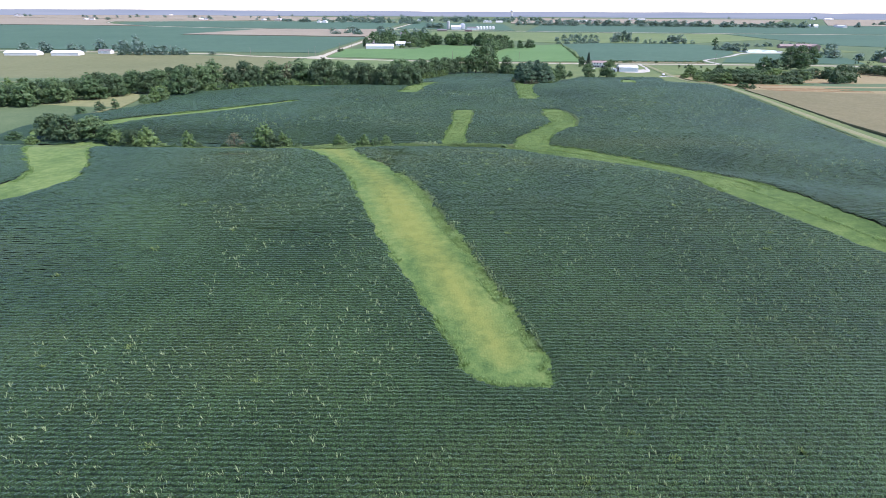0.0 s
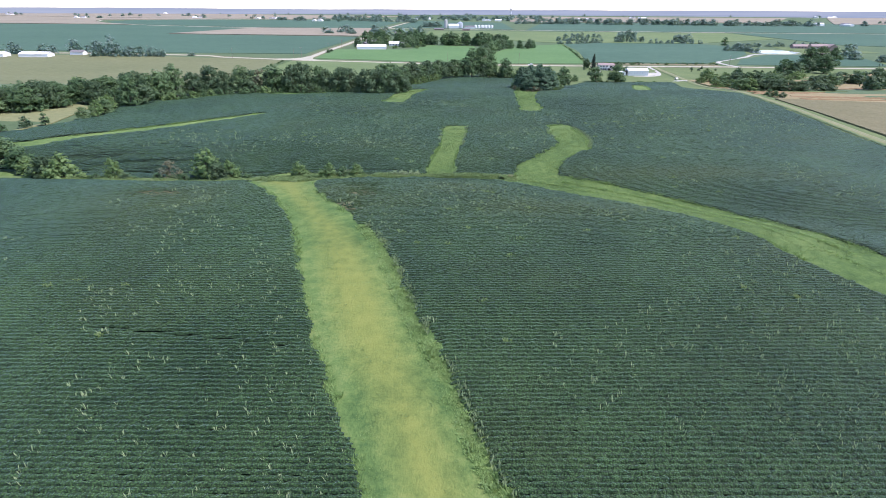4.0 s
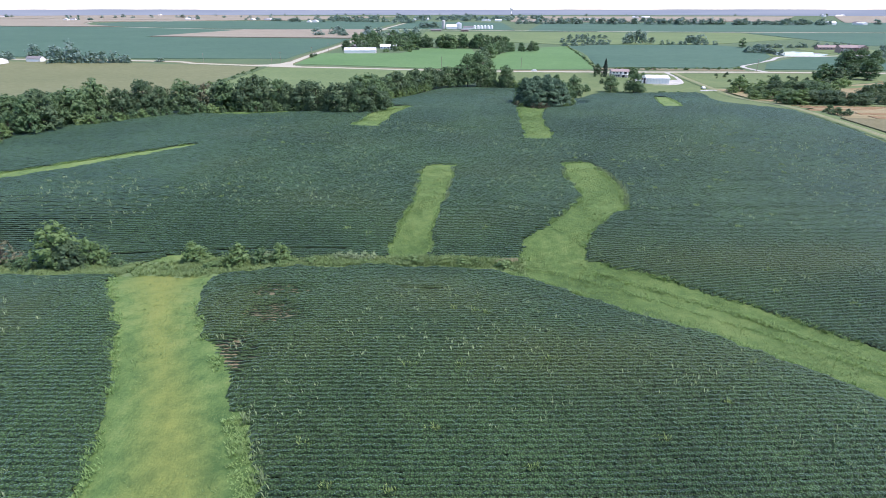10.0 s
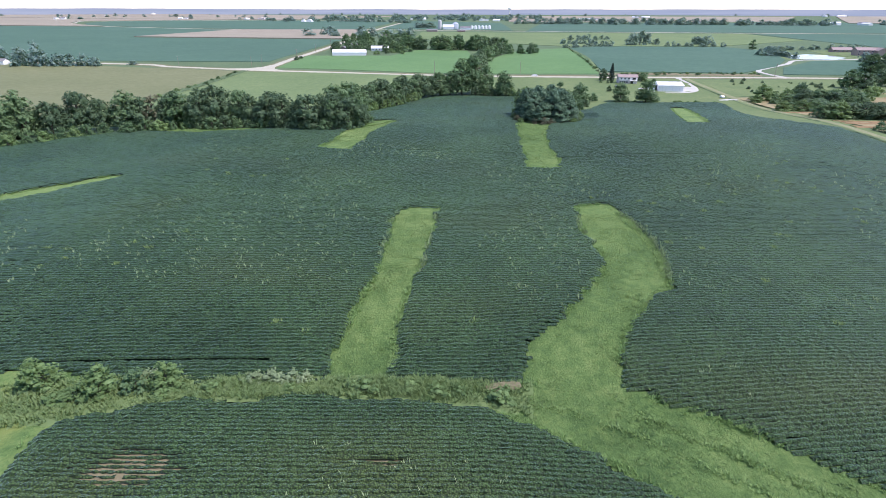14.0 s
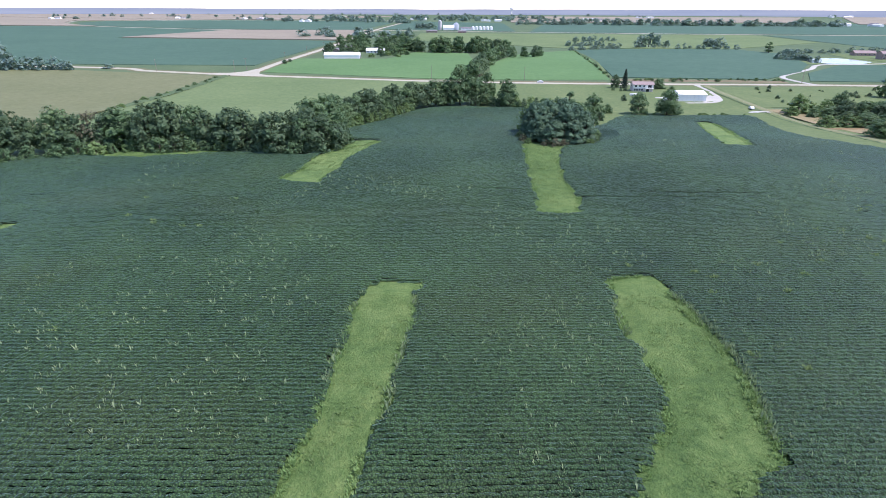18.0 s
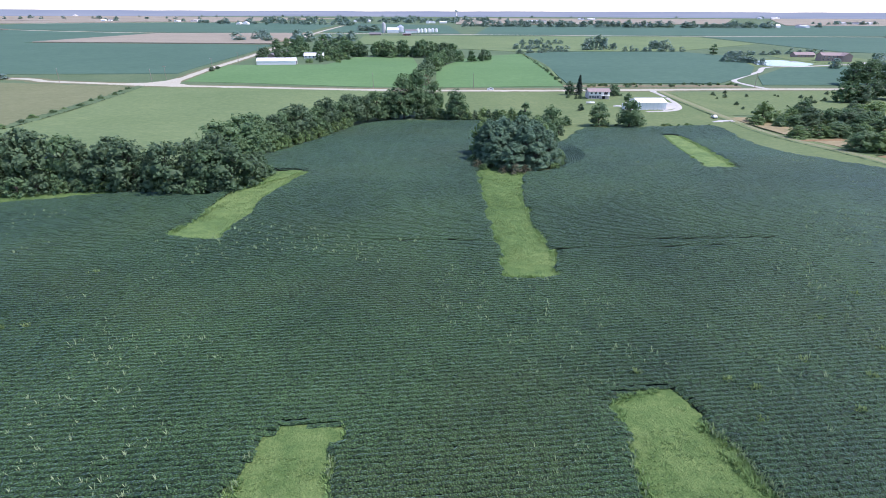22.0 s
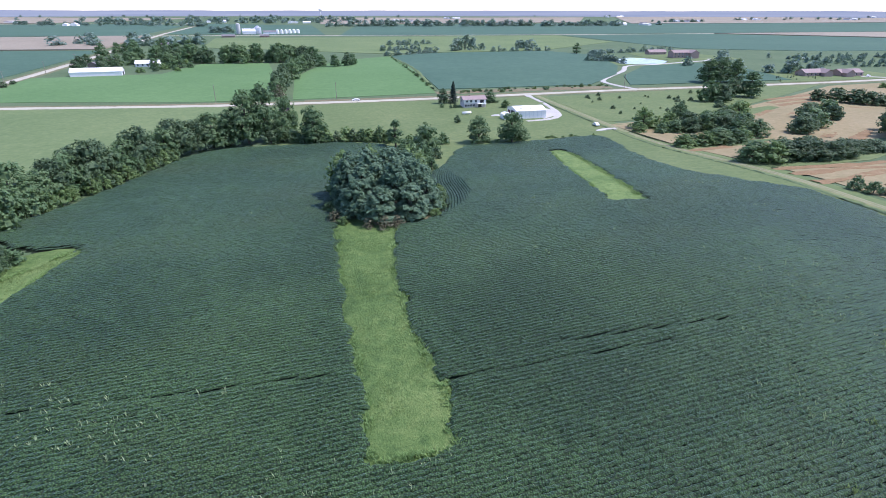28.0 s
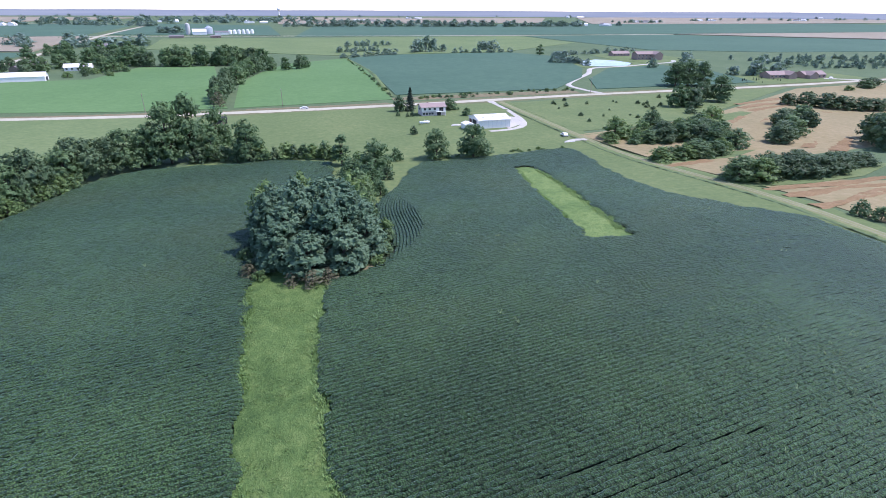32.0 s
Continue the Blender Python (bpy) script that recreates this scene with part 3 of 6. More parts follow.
def make_bean_rows():
    lines = []
    for y in np.arange(-41.0, 356.0, 0.76):
        mid = float(5 + 45 * ss(180, 330, y))
        x = np.arange(mid - 90, mid + 90, 0.42)
        lines.append((x, y + row_bend(x)))
    tagged(new("soybean_rows", ridge_mesh("soybean_rows", lines)), "dense dark green soybean plants in close straight rows", "soybeans", kind="stuff")
    lines = []
    for y in np.arange(-41.0, 427.0, 0.76):
        x = np.arange(-167.0, 161.0, 0.84)
        lines.append((x, y + row_bend(x)))
    tagged(new("outer_soybean_rows", ridge_mesh("outer_soybean_rows", lines, False, True)), "further rows of dark green soybean plants", "soybeans", kind="stuff")
    lines = []
    for k in range(24):
        y = np.arange(309, 371, 0.5)
        lines.append((grove_side(y) - 6 + k * 0.76, y))
    tagged(new("curved_soybean_rows", ridge_mesh("curved_soybean_rows", lines, True)), "soybean rows bending round the edge of the grove", "soybeans", kind="stuff")


make_bean_ground()
make_bean_rows()


def ribbon(name, pts, material, lift, across=12, rough=0.16, uneven=1.0, step=0.9, label="", category="grass", kind="structure", skirt=0.12):
    """A strip of ground along a line with half widths, with uneven edges and surface."""
    p = smooth_line(pts, step)
    d = np.gradient(p[:, :2], axis=0)
    d /= np.linalg.norm(d, axis=1)[:, None] + 1e-9
    n = np.stack([-d[:, 1], d[:, 0]], -1)
    v = np.linspace(-1, 1, across)
    w = np.maximum(p[:, 2], 0.1)
    edge = 1 + uneven * 0.16 * (vnoise(p[:, 0] * 1.0, p[:, 1], 2.4, 21) - 0.5)[:, None]
    x = p[:, 0:1] + n[:, 0:1] * v * w[:, None] * edge
    y = p[:, 1:2] + n[:, 1:2] * v * w[:, None] * edge
    z = height(x, y) + lift + rough * (vnoise(x, y, 1.3, 22) + 0.6 * vnoise(x, y, 0.5, 23) - 0.8)
    z[:, 0] -= skirt
    z[:, -1] -= skirt
    m = len(p)
    idx = np.arange(m * across).reshape(m, across)
    faces = np.stack([idx[:-1, :-1], idx[:-1, 1:], idx[1:, 1:], idx[1:, :-1]], -1).reshape(-1, 4)
    me = mesh_data(name, np.stack([x, y, z], -1).reshape(-1, 3), faces[:, ::-1], material, smooth=True)
    mid = me.attributes.new("mid", "FLOAT", "POINT")
    mid.data.foreach_set("value", np.tile(1 - np.abs(v), m).astype(np.float32))
    return tagged(new(name, me), label, category, kind=kind)


def waterway(k, material, lift, label):
    """The mown ground of one strip, reaching a little under the beans on both sides."""
    rows = STRIPS[k] + ENDS.get(k, [])
    x0, x1 = min(r[0] - r[2] for r in rows) - 2.4, max(r[0] + r[2] for r in rows) + 2.4
    y0, y1 = min(r[1] - r[2] for r in rows) - 2.4, max(r[1] + r[2] for r in rows) + 2.4
    gx, gy = np.meshgrid(np.arange(x0, x1, 0.7), np.arange(y0, y1, 0.7))
    d = strip_room(k, gx, gy)
    z = height(gx, gy) + lift + 0.16 * (vnoise(gx, gy, 1.3, 22) + 0.6 * vnoise(gx, gy, 0.5, 23) - 0.8) - 0.12 * ss(0.6, 1.6, d)
    idx = np.arange(gx.size).reshape(gx.shape)
    faces = np.stack([idx[:-1, :-1], idx[:-1, 1:], idx[1:, 1:], idx[1:, :-1]], -1)[(d[:-1, :-1] < 1.5) & (d[1:, 1:] < 1.5)]
    used, faces = np.unique(faces, return_inverse=True)
    me = mesh_data("grass_waterway", np.stack([gx, gy, z], -1).reshape(-1, 3)[used], faces.reshape(-1, 4), material, smooth=True)
    mid = me.attributes.new("mid", "FLOAT", "POINT")
    mid.data.foreach_set("value", np.clip(-d / 7.0, 0, 1).ravel()[used].astype(np.float32))
    return tagged(new("grass_waterway", me), label, "grass", kind="structure")


WIDE = lambda pts, k: [(x, y, w + k) for x, y, w in pts]  # noqa: E731
for k, lab in enumerate(("broad grassed waterway with pale yellow-green mown middle", "narrow grass strip running up through the beans", "bent grass strip joining the creek waterway",
                         "long grassed creek waterway with a weedy centre line", "bright grass strip leading to the grove", "grass strip beside the hedgerow trees",
                         "lone bright grass strip in the far beans", "thin grass strip tapering to a point", "grassed waterway bending down to the creek")):
    waterway(k, M_GRASSY if k == 0 else M_GRASSPALE if k > 4 else M_GRASS, 0.24 if k == 0 else 0.2, lab)
ribbon("creek_bank", WIDE(BRUSH, 0.8), M_BRUSH, 0.3, 10, 0.5, label="weedy green creek bank between the bean fields", category="bank")
for bx, by, rx, ry in BARE:
    ribbon("bare_patch", [(bx - rx * 1.5, by, ry * 0.5), (bx - rx * 0.6, by + ry * 0.2, ry * 1.4), (bx + rx * 0.6, by - ry * 0.1, ry * 1.4), (bx + rx * 1.5, by, ry * 0.5)], M_DIRT, 0.06, 9, 0.05, 3.0, label="bare brown earth showing between thin bean rows", category="earth")

# ---- fields, roads and water beyond ----
def patch(name, pts, material, lift, label, category="field", cut=60.0, kind="structure"):
    """A flat-topped piece of land with the given outline, laid over the relief."""
    bm = bmesh.new()
    bm.faces.new([bm.verts.new((x, y, 0)) for x, y in pts])
    xs, ys = [p[0] for p in pts], [p[1] for p in pts]
    for lo, hi, n in ((min(xs), max(xs), (1, 0, 0)), (min(ys), max(ys), (0, 1, 0))):
        v = lo + cut
        while v < hi:
            bmesh.ops.bisect_plane(bm, geom=bm.verts[:] + bm.edges[:] + bm.faces[:], plane_co=(v * n[0], v * n[1], 0), plane_no=n)
            v += cut
    rim = [e for e in bm.edges if e.is_boundary]
    made = bmesh.ops.extrude_edge_only(bm, edges=rim)
    low = {v for v in made["geom"] if isinstance(v, bmesh.types.BMVert)}
    for v in bm.verts:
        v.co.z = gz(v.co.x, v.co.y) + (-0.2 if v in low else lift)
    bmesh.ops.recalc_face_normals(bm, faces=bm.faces[:])
    ob = part(name, bm, material)
    return tagged(ob, label, category, kind=kind)


def lane_x(y):
    return 150.6 + (y - 142.5) * 0.0945


patch("meadow", [(-171, 300), (-171, 552), (-105, 547), (-20, 532), (16, 522), (14, 445), (-8, 436), (-26, 405), (-44, 350), (-50, 310), (-90, 303)], M_MEADOW, 0.12, "pale green meadow between hedgerow and road")
patch("west_field", [(-174, 296), (-174, 552), (-330, 588), (-640, 600), (-640, 300)], M_TAN, 0.35, "olive-tan ripening crop west of the fence line")
patch("tan_plot", [(-188, 155), (-172, 190), (-168, 205), (-176, 243), (-200, 262), (-260, 240), (-260, 160)], M_LANE, 0.08, "dry tan stubble plot behind the creek trees")
patch("lawn", [(18, 432), (18, 521), (60, 523), (180, 517), (176, 470), (171, 425), (169, 399.5), (160, 399), (154, 401.6), (141, 401.4), (127, 400), (107, 399), (97, 399.6), (92, 398), (86, 388), (79, 375.5), (73, 366), (67, 355), (62.5, 347), (57, 350), (58, 375), (62, 396), (64.5, 411), (49, 420.5), (28, 422), (15, 424)], M_LAWN, 0.08, "mown green yard round the farmhouse")
patch("pasture", [(190, 514), (310, 517), (420, 512), (330, 470), (262, 440), (214, 430), (181, 430)], M_LAWN, 0.10, "green pasture dotted with young cedars")
patch("hay_plot", [(178, 424), (214, 428), (262, 438), (335, 468), (420, 505), (520, 508), (520, 250), (172, 250), (176, 330)], M_STUBBLE, 0.07, "cut hay ground with rust-brown windrows")
patch("scrub_ground", [(172, 402), (178, 422), (214, 426), (262, 436), (300, 446), (302, 440), (280, 430), (255, 418), (240, 400), (228, 382), (205, 384), (192, 397)], M_LAWN, 0.13, "rough green ground under the scrub", "scrub")
patch("scrub_ground", [(172, 366), (176, 378), (205, 376), (226, 384), (232, 374), (205, 364)], M_LAWN, 0.13, "rough green ground under the scrub", "scrub")
patch("scrub_ground", [(170, 328), (171, 343), (190, 341), (214, 338), (236, 344), (240, 332), (214, 324), (190, 324)], M_LAWN, 0.13, "rough green ground under the scrub", "scrub")
WINDROWS = [[(172, 324), (184, 323), (199, 320.5), (218, 320.5)], [(171, 317), (181, 316.5), (194, 317), (209, 314.5)], [(169, 307), (180, 307.4), (191, 309.4), (204, 311)], [(172, 362), (183, 362.4), (193, 364)], [(180, 398), (187, 392), (184, 385)],
            [(255, 415), (277, 428), (288, 433)], [(243, 391), (268, 407), (294, 422)], [(246, 366), (280, 387), (321, 413)], [(249, 356), (290, 378), (335, 404)], [(317, 465), (341, 469.5), (366, 474)], [(309, 454), (334, 459.6), (359, 460.5)],
            [(306, 445), (328, 450), (349, 452)], [(342, 429), (347, 422), (345, 409)], [(186, 298), (210, 296), (240, 294)], [(186, 289), (212, 287), (246, 286)]]
for i, rows in enumerate(WINDROWS):
    ribbon("windrow", [(x, y, (1.2 if i < 3 else 2.0) + 0.6 * ((i * 7 + k) % 3)) for k, (x, y) in enumerate(rows)], M_WINDROW, 0.22, 7, 0.35, 2.5, 1.5, "rust-brown windrow of raked hay", "hay", "structure", 0.2)
patch("ripe_field", [(168.5, 283), (200, 279.5), (262, 270), (345, 258), (345, 60), (158, 60), (161, 180)], M_RIPE, 0.6, "tan ripening crop beyond the farm lane")
patch("hay_field", [(-151, 578), (-104, 570), (-20, 549), (31, 544), (22, 625), (25, 690), (22, 772), (-40, 781), (-62, 694), (-151, 690)], M_HAY, 0.15, "smooth bright green hay field")
patch("hay_field", [(34, 544), (126, 546), (146, 700), (152, 822), (86, 776), (62, 716), (40, 640)], M_HAY, 0.15, "smooth bright green hay field with a hedge along one side")
patch("bean_plot", [(132, 560), (246, 553), (300, 600), (338, 655), (352, 690), (390, 777), (362, 849), (218, 855), (155, 822), (148, 700)], M_HAZYBEANS, 0.35, "dark green bean field above the road")
patch("bean_plot", [(275, 545), (420, 538), (440, 600), (430, 655), (362, 648), (330, 618), (300, 590)], M_HAZYBEANS, 0.35, "dark green beans beside the pond drive")
patch("bean_plot", [(-172, 622), (-172, 985), (-545, 1035), (-470, 1308), (-640, 1382), (-860, 1488), (-1161, 1530), (-2300, 1700), (-2300, 1000), (-1300, 760), (-640, 660), (-350, 624)], M_HAZYBEANS, 0.35, "wide dark green bean field")
patch("corn_field", [(-175, 997), (-180, 1322), (-462, 1312), (-537, 1042)], M_CORN, 1.5, "tan tasselled corn")
patch("bean_plot", [(-990, 1630), (-850, 1520), (-640, 1412), (-470, 1358), (-195, 1345), (-200, 2000), (-356, 2300), (-1080, 2290), (-1200, 2100), (-1150, 1860)], M_HAZYBEANS, 0.35, "distant dark beans")
patch("corn_field", [(-870, 1510), (-1030, 1655), (-1200, 1870), (-1330, 2110), (-1220, 2160), (-900, 2400), (-2700, 2560), (-2600, 1790), (-1165, 1545)], M_CORN, 1.5, "distant tan corn")
patch("meadow", [(-60, 1010), (150, 860), (360, 860), (560, 1000), (560, 1190), (140, 1215), (-60, 1240)], M_MEADOW, 0.3, "pale grassland before the highway")
patch("bean_plot", [(570, 840), (700, 760), (960, 700), (1250, 900), (900, 1180), (575, 1192)], M_HAZYBEANS, 0.35, "green beans behind the brick houses")
patch("corn_field", [(970, 690), (2300, 500), (2300, 1120), (930, 1185), (1260, 900)], M_CORN, 1.6, "pale tan corn")
patch("bean_plot", [(150, 1255), (2300, 1150), (2300, 1900), (1200, 2100), (300, 2000)], M_HAZYBEANS, 0.35, "distant green beans beyond the highway")
patch("bean_plot", [(-160, 1400), (130, 1300), (160, 2000), (-160, 2300)], M_HAZYBEANS, 0.35, "distant green beans beyond the highway")
patch("corn_field", [(200, 2150), (1200, 2200), (1700, 3000), (300, 3300)], M_CORN, 1.6, "distant tan corn")
patch("corn_field", [(1300, 2000), (3800, 1500), (4200, 2600), (1900, 3000)], M_CORN, 1.6, "distant tan corn")
patch("corn_field", [(-2800, 2600), (-700, 2400), (-300, 3200), (-2600, 3600)], M_CORN, 1.6, "distant tan corn")

ROAD = [(-900, 640, 4.0), (-347, 607, 4.0), (-247, 582, 4.0), (-188, 567, 4.0), (-160, 560, 4.0), (-105, 551, 4.0), (-28, 537, 4.0), (40, 530, 4.0), (120, 526.5, 4.0), (240, 527, 4.0), (320, 524, 4.0), (420, 520, 4.0), (520, 521, 4.0), (900, 530, 4.0)]
def road(name, pts, mat, lift, label, category="road"):
    return ribbon(name, pts, mat, lift, 5, 0.0, 0.0, 4.0, label, category, skirt=0.25)


def verge(pts, mat, extra, lift=0.05):
    ribbon("road_verge", WIDE(pts, extra), mat, lift, 9, 0.12, 1.5, 3.0, "dry grassy road verge", "verge", skirt=0.1)


verge(ROAD, M_VERGE, 4.5)
road("road", ROAD, M_ROAD, 0.22, "pale concrete country road")
NORTH = [(-162, 562, 4.2), (-158, 590, 4.2), (-157, 667, 4.2), (-157.5, 750, 4.2), (-158, 865, 4.2), (-160, 1010, 4.2), (-165, 1340, 4.2), (-170, 2100, 4.2)]
verge(NORTH, M_VERGE, 4.0, 0.06)
patch("road_junction", [(-196, 569.5), (-166, 561), (-146, 557), (-138, 557.5), (-150, 568), (-154, 582), (-154.5, 596), (-162.5, 596), (-165, 582), (-175, 573)], M_ROAD, 0.21, "widened pale gravel corner where two roads meet", "road")
road("road", NORTH, M_ROAD, 0.24, "pale gravel road running north")
HIGHWAY = [(-1187, 1859, 5), (-1000, 1607, 5), (-860, 1503, 5), (-653, 1396, 5), (-480, 1340, 5), (-184, 1331, 5), (120, 1283, 5), (300, 1252, 5), (735, 1205, 5), (1590, 1165, 5), (3000, 1090, 5)]
road("road", HIGHWAY, M_ROAD, 0.5, "distant pale highway")
road("road", [(-1187, 1866, 4), (-1295, 2080, 4), (-1215, 2105, 4), (-1000, 2240, 4), (-700, 2330, 4), (-200, 2360, 4)], M_ROAD, 0.6, "distant looping pale road")
LANE = [(lane_x(y), y, 2.3) for y in (-120, 40, 142, 222, 290, 325, 362, 396, 426, 470, 519)]
verge(LANE, M_LAWN, 4.0, 0.06)
road("farm_lane", LANE, M_LANE, 0.22, "pale dry grass farm lane beside the field", "lane")
road("lane_track", [(x - 0.8, y, 0.28) for x, y, w in LANE], M_TRACK, 0.25, "worn pale wheel track", "track")
road("lane_track", [(x + 0.8, y, 0.28) for x, y, w in LANE], M_TRACK, 0.25, "worn pale wheel track", "track")
ribbon("field_margin", [(162, 288, 1), (160.5, 303, 3), (157, 315, 8.5), (154.5, 331, 11.5), (156.5, 347, 11.5), (160, 364, 11), (165, 382, 9), (168, 396, 8.5), (170, 412, 8)], M_LAWN, 0.2, 10, label="grass margin along the lane")
road("driveway", [(181.5, 523, 2.6), (179, 505, 2.4), (176.5, 489, 2.3), (172, 468, 2.3), (165.5, 452, 2.3), (156, 445, 2.2), (143, 443.5, 2.0)], M_GRAVEL, 0.2, "pale gravel driveway curving round the shed", "driveway")
patch("gravel_yard", [(154, 446), (168, 456), (172, 468), (170, 474), (160, 470)], M_GRAVEL, 0.16, "pale gravel yard beside the shed", "yard")
road("driveway", [(268, 526, 2.4), (264.6, 547, 2.2), (267, 569, 2.2), (290, 593, 2.2), (320, 620, 2.2), (347, 652, 2.2), (386, 658, 2.2), (428, 670, 2.2), (464, 679, 2.4), (480, 695, 3)], M_GRAVEL, 0.3, "pale concrete drive winding past the pond", "driveway")
patch("pond_bank", [(340, 660), (360, 650), (400, 650), (432, 676), (425, 735), (400, 745), (365, 725)], M_LAWN, 0.12, "green bank round the pond", "bank")
patch("pond", [(353, 676), (362, 662), (392, 660), (415, 680), (418, 715), (405, 730), (380, 718), (362, 700)], M_WATER, 0.3, "still pond mirroring the pale sky", "pond")
patch("lawn", [(432, 680), (470, 672), (520, 690), (520, 790), (440, 790), (428, 740)], M_LAWN, 0.14, "lawn round the large brick house")
patch("lawn", [(400, 528), (540, 526), (540, 570), (430, 572)], M_LAWN, 0.14, "lawn with young trees by the ranch houses")
road("driveway", [(520, 524, 3), (505, 535, 3), (498, 541, 4)], M_GRAVEL, 0.3, "pale drive to the ranch house", "driveway")
ribbon("ditch_bank", [(126, 547, 5.5), (160, 545.5, 6.5), (200, 544, 6.5), (255, 541, 5.5)], M_DIRT, 0.1, 8, 0.4, label="reddish dry road bank", category="bank")
ribbon("ditch_bank", [(-70, 547, 2.2), (-30, 543, 2.2), (0, 540, 2)], M_DIRT, 0.12, 8, 0.3, label="reddish dry road bank", category="bank")
ribbon("ditch_bank", [(40, 537, 2.2), (80, 535, 2.4), (120, 534, 2)], M_DIRT, 0.12, 8, 0.3, label="reddish dry road bank", category="bank")
ribbon("grove_bare_patch", [(50, 306.8, 0.7), (53, 309.5, 1.0), (56, 314, 0.6)], M_DIRT, 0.3, 6, 0.1, label="bare brown earth at the grove's edge", category="earth")
ribbon("creek_bare_patch", [(11, 143.2, 0.6), (13.5, 143.6, 1.0), (15.6, 144, 0.5)], M_DIRT, 0.75, 6, 0.15, label="bare reddish earth on the creek bank", category="earth")
ribbon("lane_fence_row", [(lane_x(y) - 4.2, y, 0.5) for y in (150, 230, 290, 330, 370, 410, 460, 515)], M_GROUND, 0.35, 5, 0.5, 3.0, label="weedy line along the lane", category="hedge")
ribbon("fence_row", [(-174, 400, 3), (-172, 450, 3.5), (-173, 520, 4), (-172, 556, 3)], M_GROUND, 0.5, 8, 0.9, label="overgrown fence row between two fields", category="hedge")
ribbon("fence_row", [(128, 556, 1.3), (148, 700, 1.2), (153, 822, 1.2)], M_MEADOW, 0.3, 6, 0.5, label="dry fence row beside the bean plot", category="hedge")
ribbon("field_margin", [(-36, 299, 3.5), (-31, 307, 5.5), (-25, 314.5, 4), (-20, 316.5, 1.5)], M_GRASS, 0.2, 9, label="grass corner beside the hedgerow trees")
ribbon("field_margin", [(-122, 290.5, 1), (-105, 293, 3.4), (-92, 293, 3.8), (-76, 296, 2.4), (-66, 297.5, 1)], M_GRASS, 0.25, 9, 0.3, label="pale grass margin under the hedgerow trees")

# ---- trees and shrubs ----
def quads(centres, normals, sizes, rng, long=1.0):
    """Small leaf clumps: bent four-sided blades round the given places, facing roughly along the normals."""
    n = len(centres)
    t = rng.normal(size=(n, 3))
    u = np.cross(normals, t)
    u /= np.linalg.norm(u, axis=1)[:, None] + 1e-9
    w = np.cross(normals, u)
    w /= np.linalg.norm(w, axis=1)[:, None] + 1e-9
    s = sizes[:, None]
    nn = normals / (np.linalg.norm(normals, axis=1)[:, None] + 1e-9)
    v = np.stack([centres - u * s - w * s * 0.35 * long, centres + w * s * -0.8 * long + nn * s * 0.25, centres + u * s - w * s * 0.1, centres + w * s * 0.9 * long - nn * s * 0.15], 1)
    return v.reshape(-1, 3), np.arange(4 * n).reshape(n, 4)


def crown_points(rng, lobes, count, fill=0.35):
    """Places and outward ways over a set of lobes (x, y, z, radius, flatness), leaving the inside thin."""
    vol = np.array([l[3] ** 2 for l in lobes])
    pick = rng.choice(len(lobes), count, p=vol / vol.sum())
    d = rng.normal(size=(count, 3))
    d /= np.linalg.norm(d, axis=1)[:, None]
    d[:, 2] = np.where(d[:, 2] < -0.7, -d[:, 2], d[:, 2])
    L = np.array(lobes)[pick]
    r = L[:, 3] * (1 - fill * rng.random(count) ** 2.2)
    lump = 1 + 0.16 * np.sin(d[:, 0] * 7 + pick) * np.sin(d[:, 1] * 6 + 2 * pick) + 0.1 * np.sin(d[:, 2] * 9 + pick)
    c = L[:, :3] + d * (r * lump)[:, None] * np.stack([np.ones(count), np.ones(count), L[:, 4]], -1)
    return c, d


def lobe_cores(lobes, k):
    """Lumpy inner foliage that closes the crown behind its outer leaves."""
    g = np.array([-1.0, 0.0, 1.0])
    vs, fs, base = [], [], 0
    for n, l in enumerate(lobes):
        for axis in range(3):
            for side in (-1.0, 1.0):
                a, b = np.meshgrid(g, g)
                v = np.stack([np.full(9, side), a.ravel(), b.ravel() * side], -1)
                v = np.roll(v / np.linalg.norm(v, axis=1)[:, None], axis, 1)
                lump = 1 + 0.16 * np.sin(v[:, 0] * 5 + n) * np.sin(v[:, 1] * 4 + 2 * n) + 0.12 * np.sin(v[:, 2] * 6 + n)
                vs.append(np.array(l[:3]) + v * (l[3] * k * lump)[:, None] * np.array([1, 1, l[4]]))
                i = base + np.arange(9).reshape(3, 3)
                fs.append(np.stack([i[:-1, :-1], i[:-1, 1:], i[1:, 1:], i[1:, :-1]], -1).reshape(-1, 4))
                base += 9
    return np.vstack(vs), np.vstack(fs)


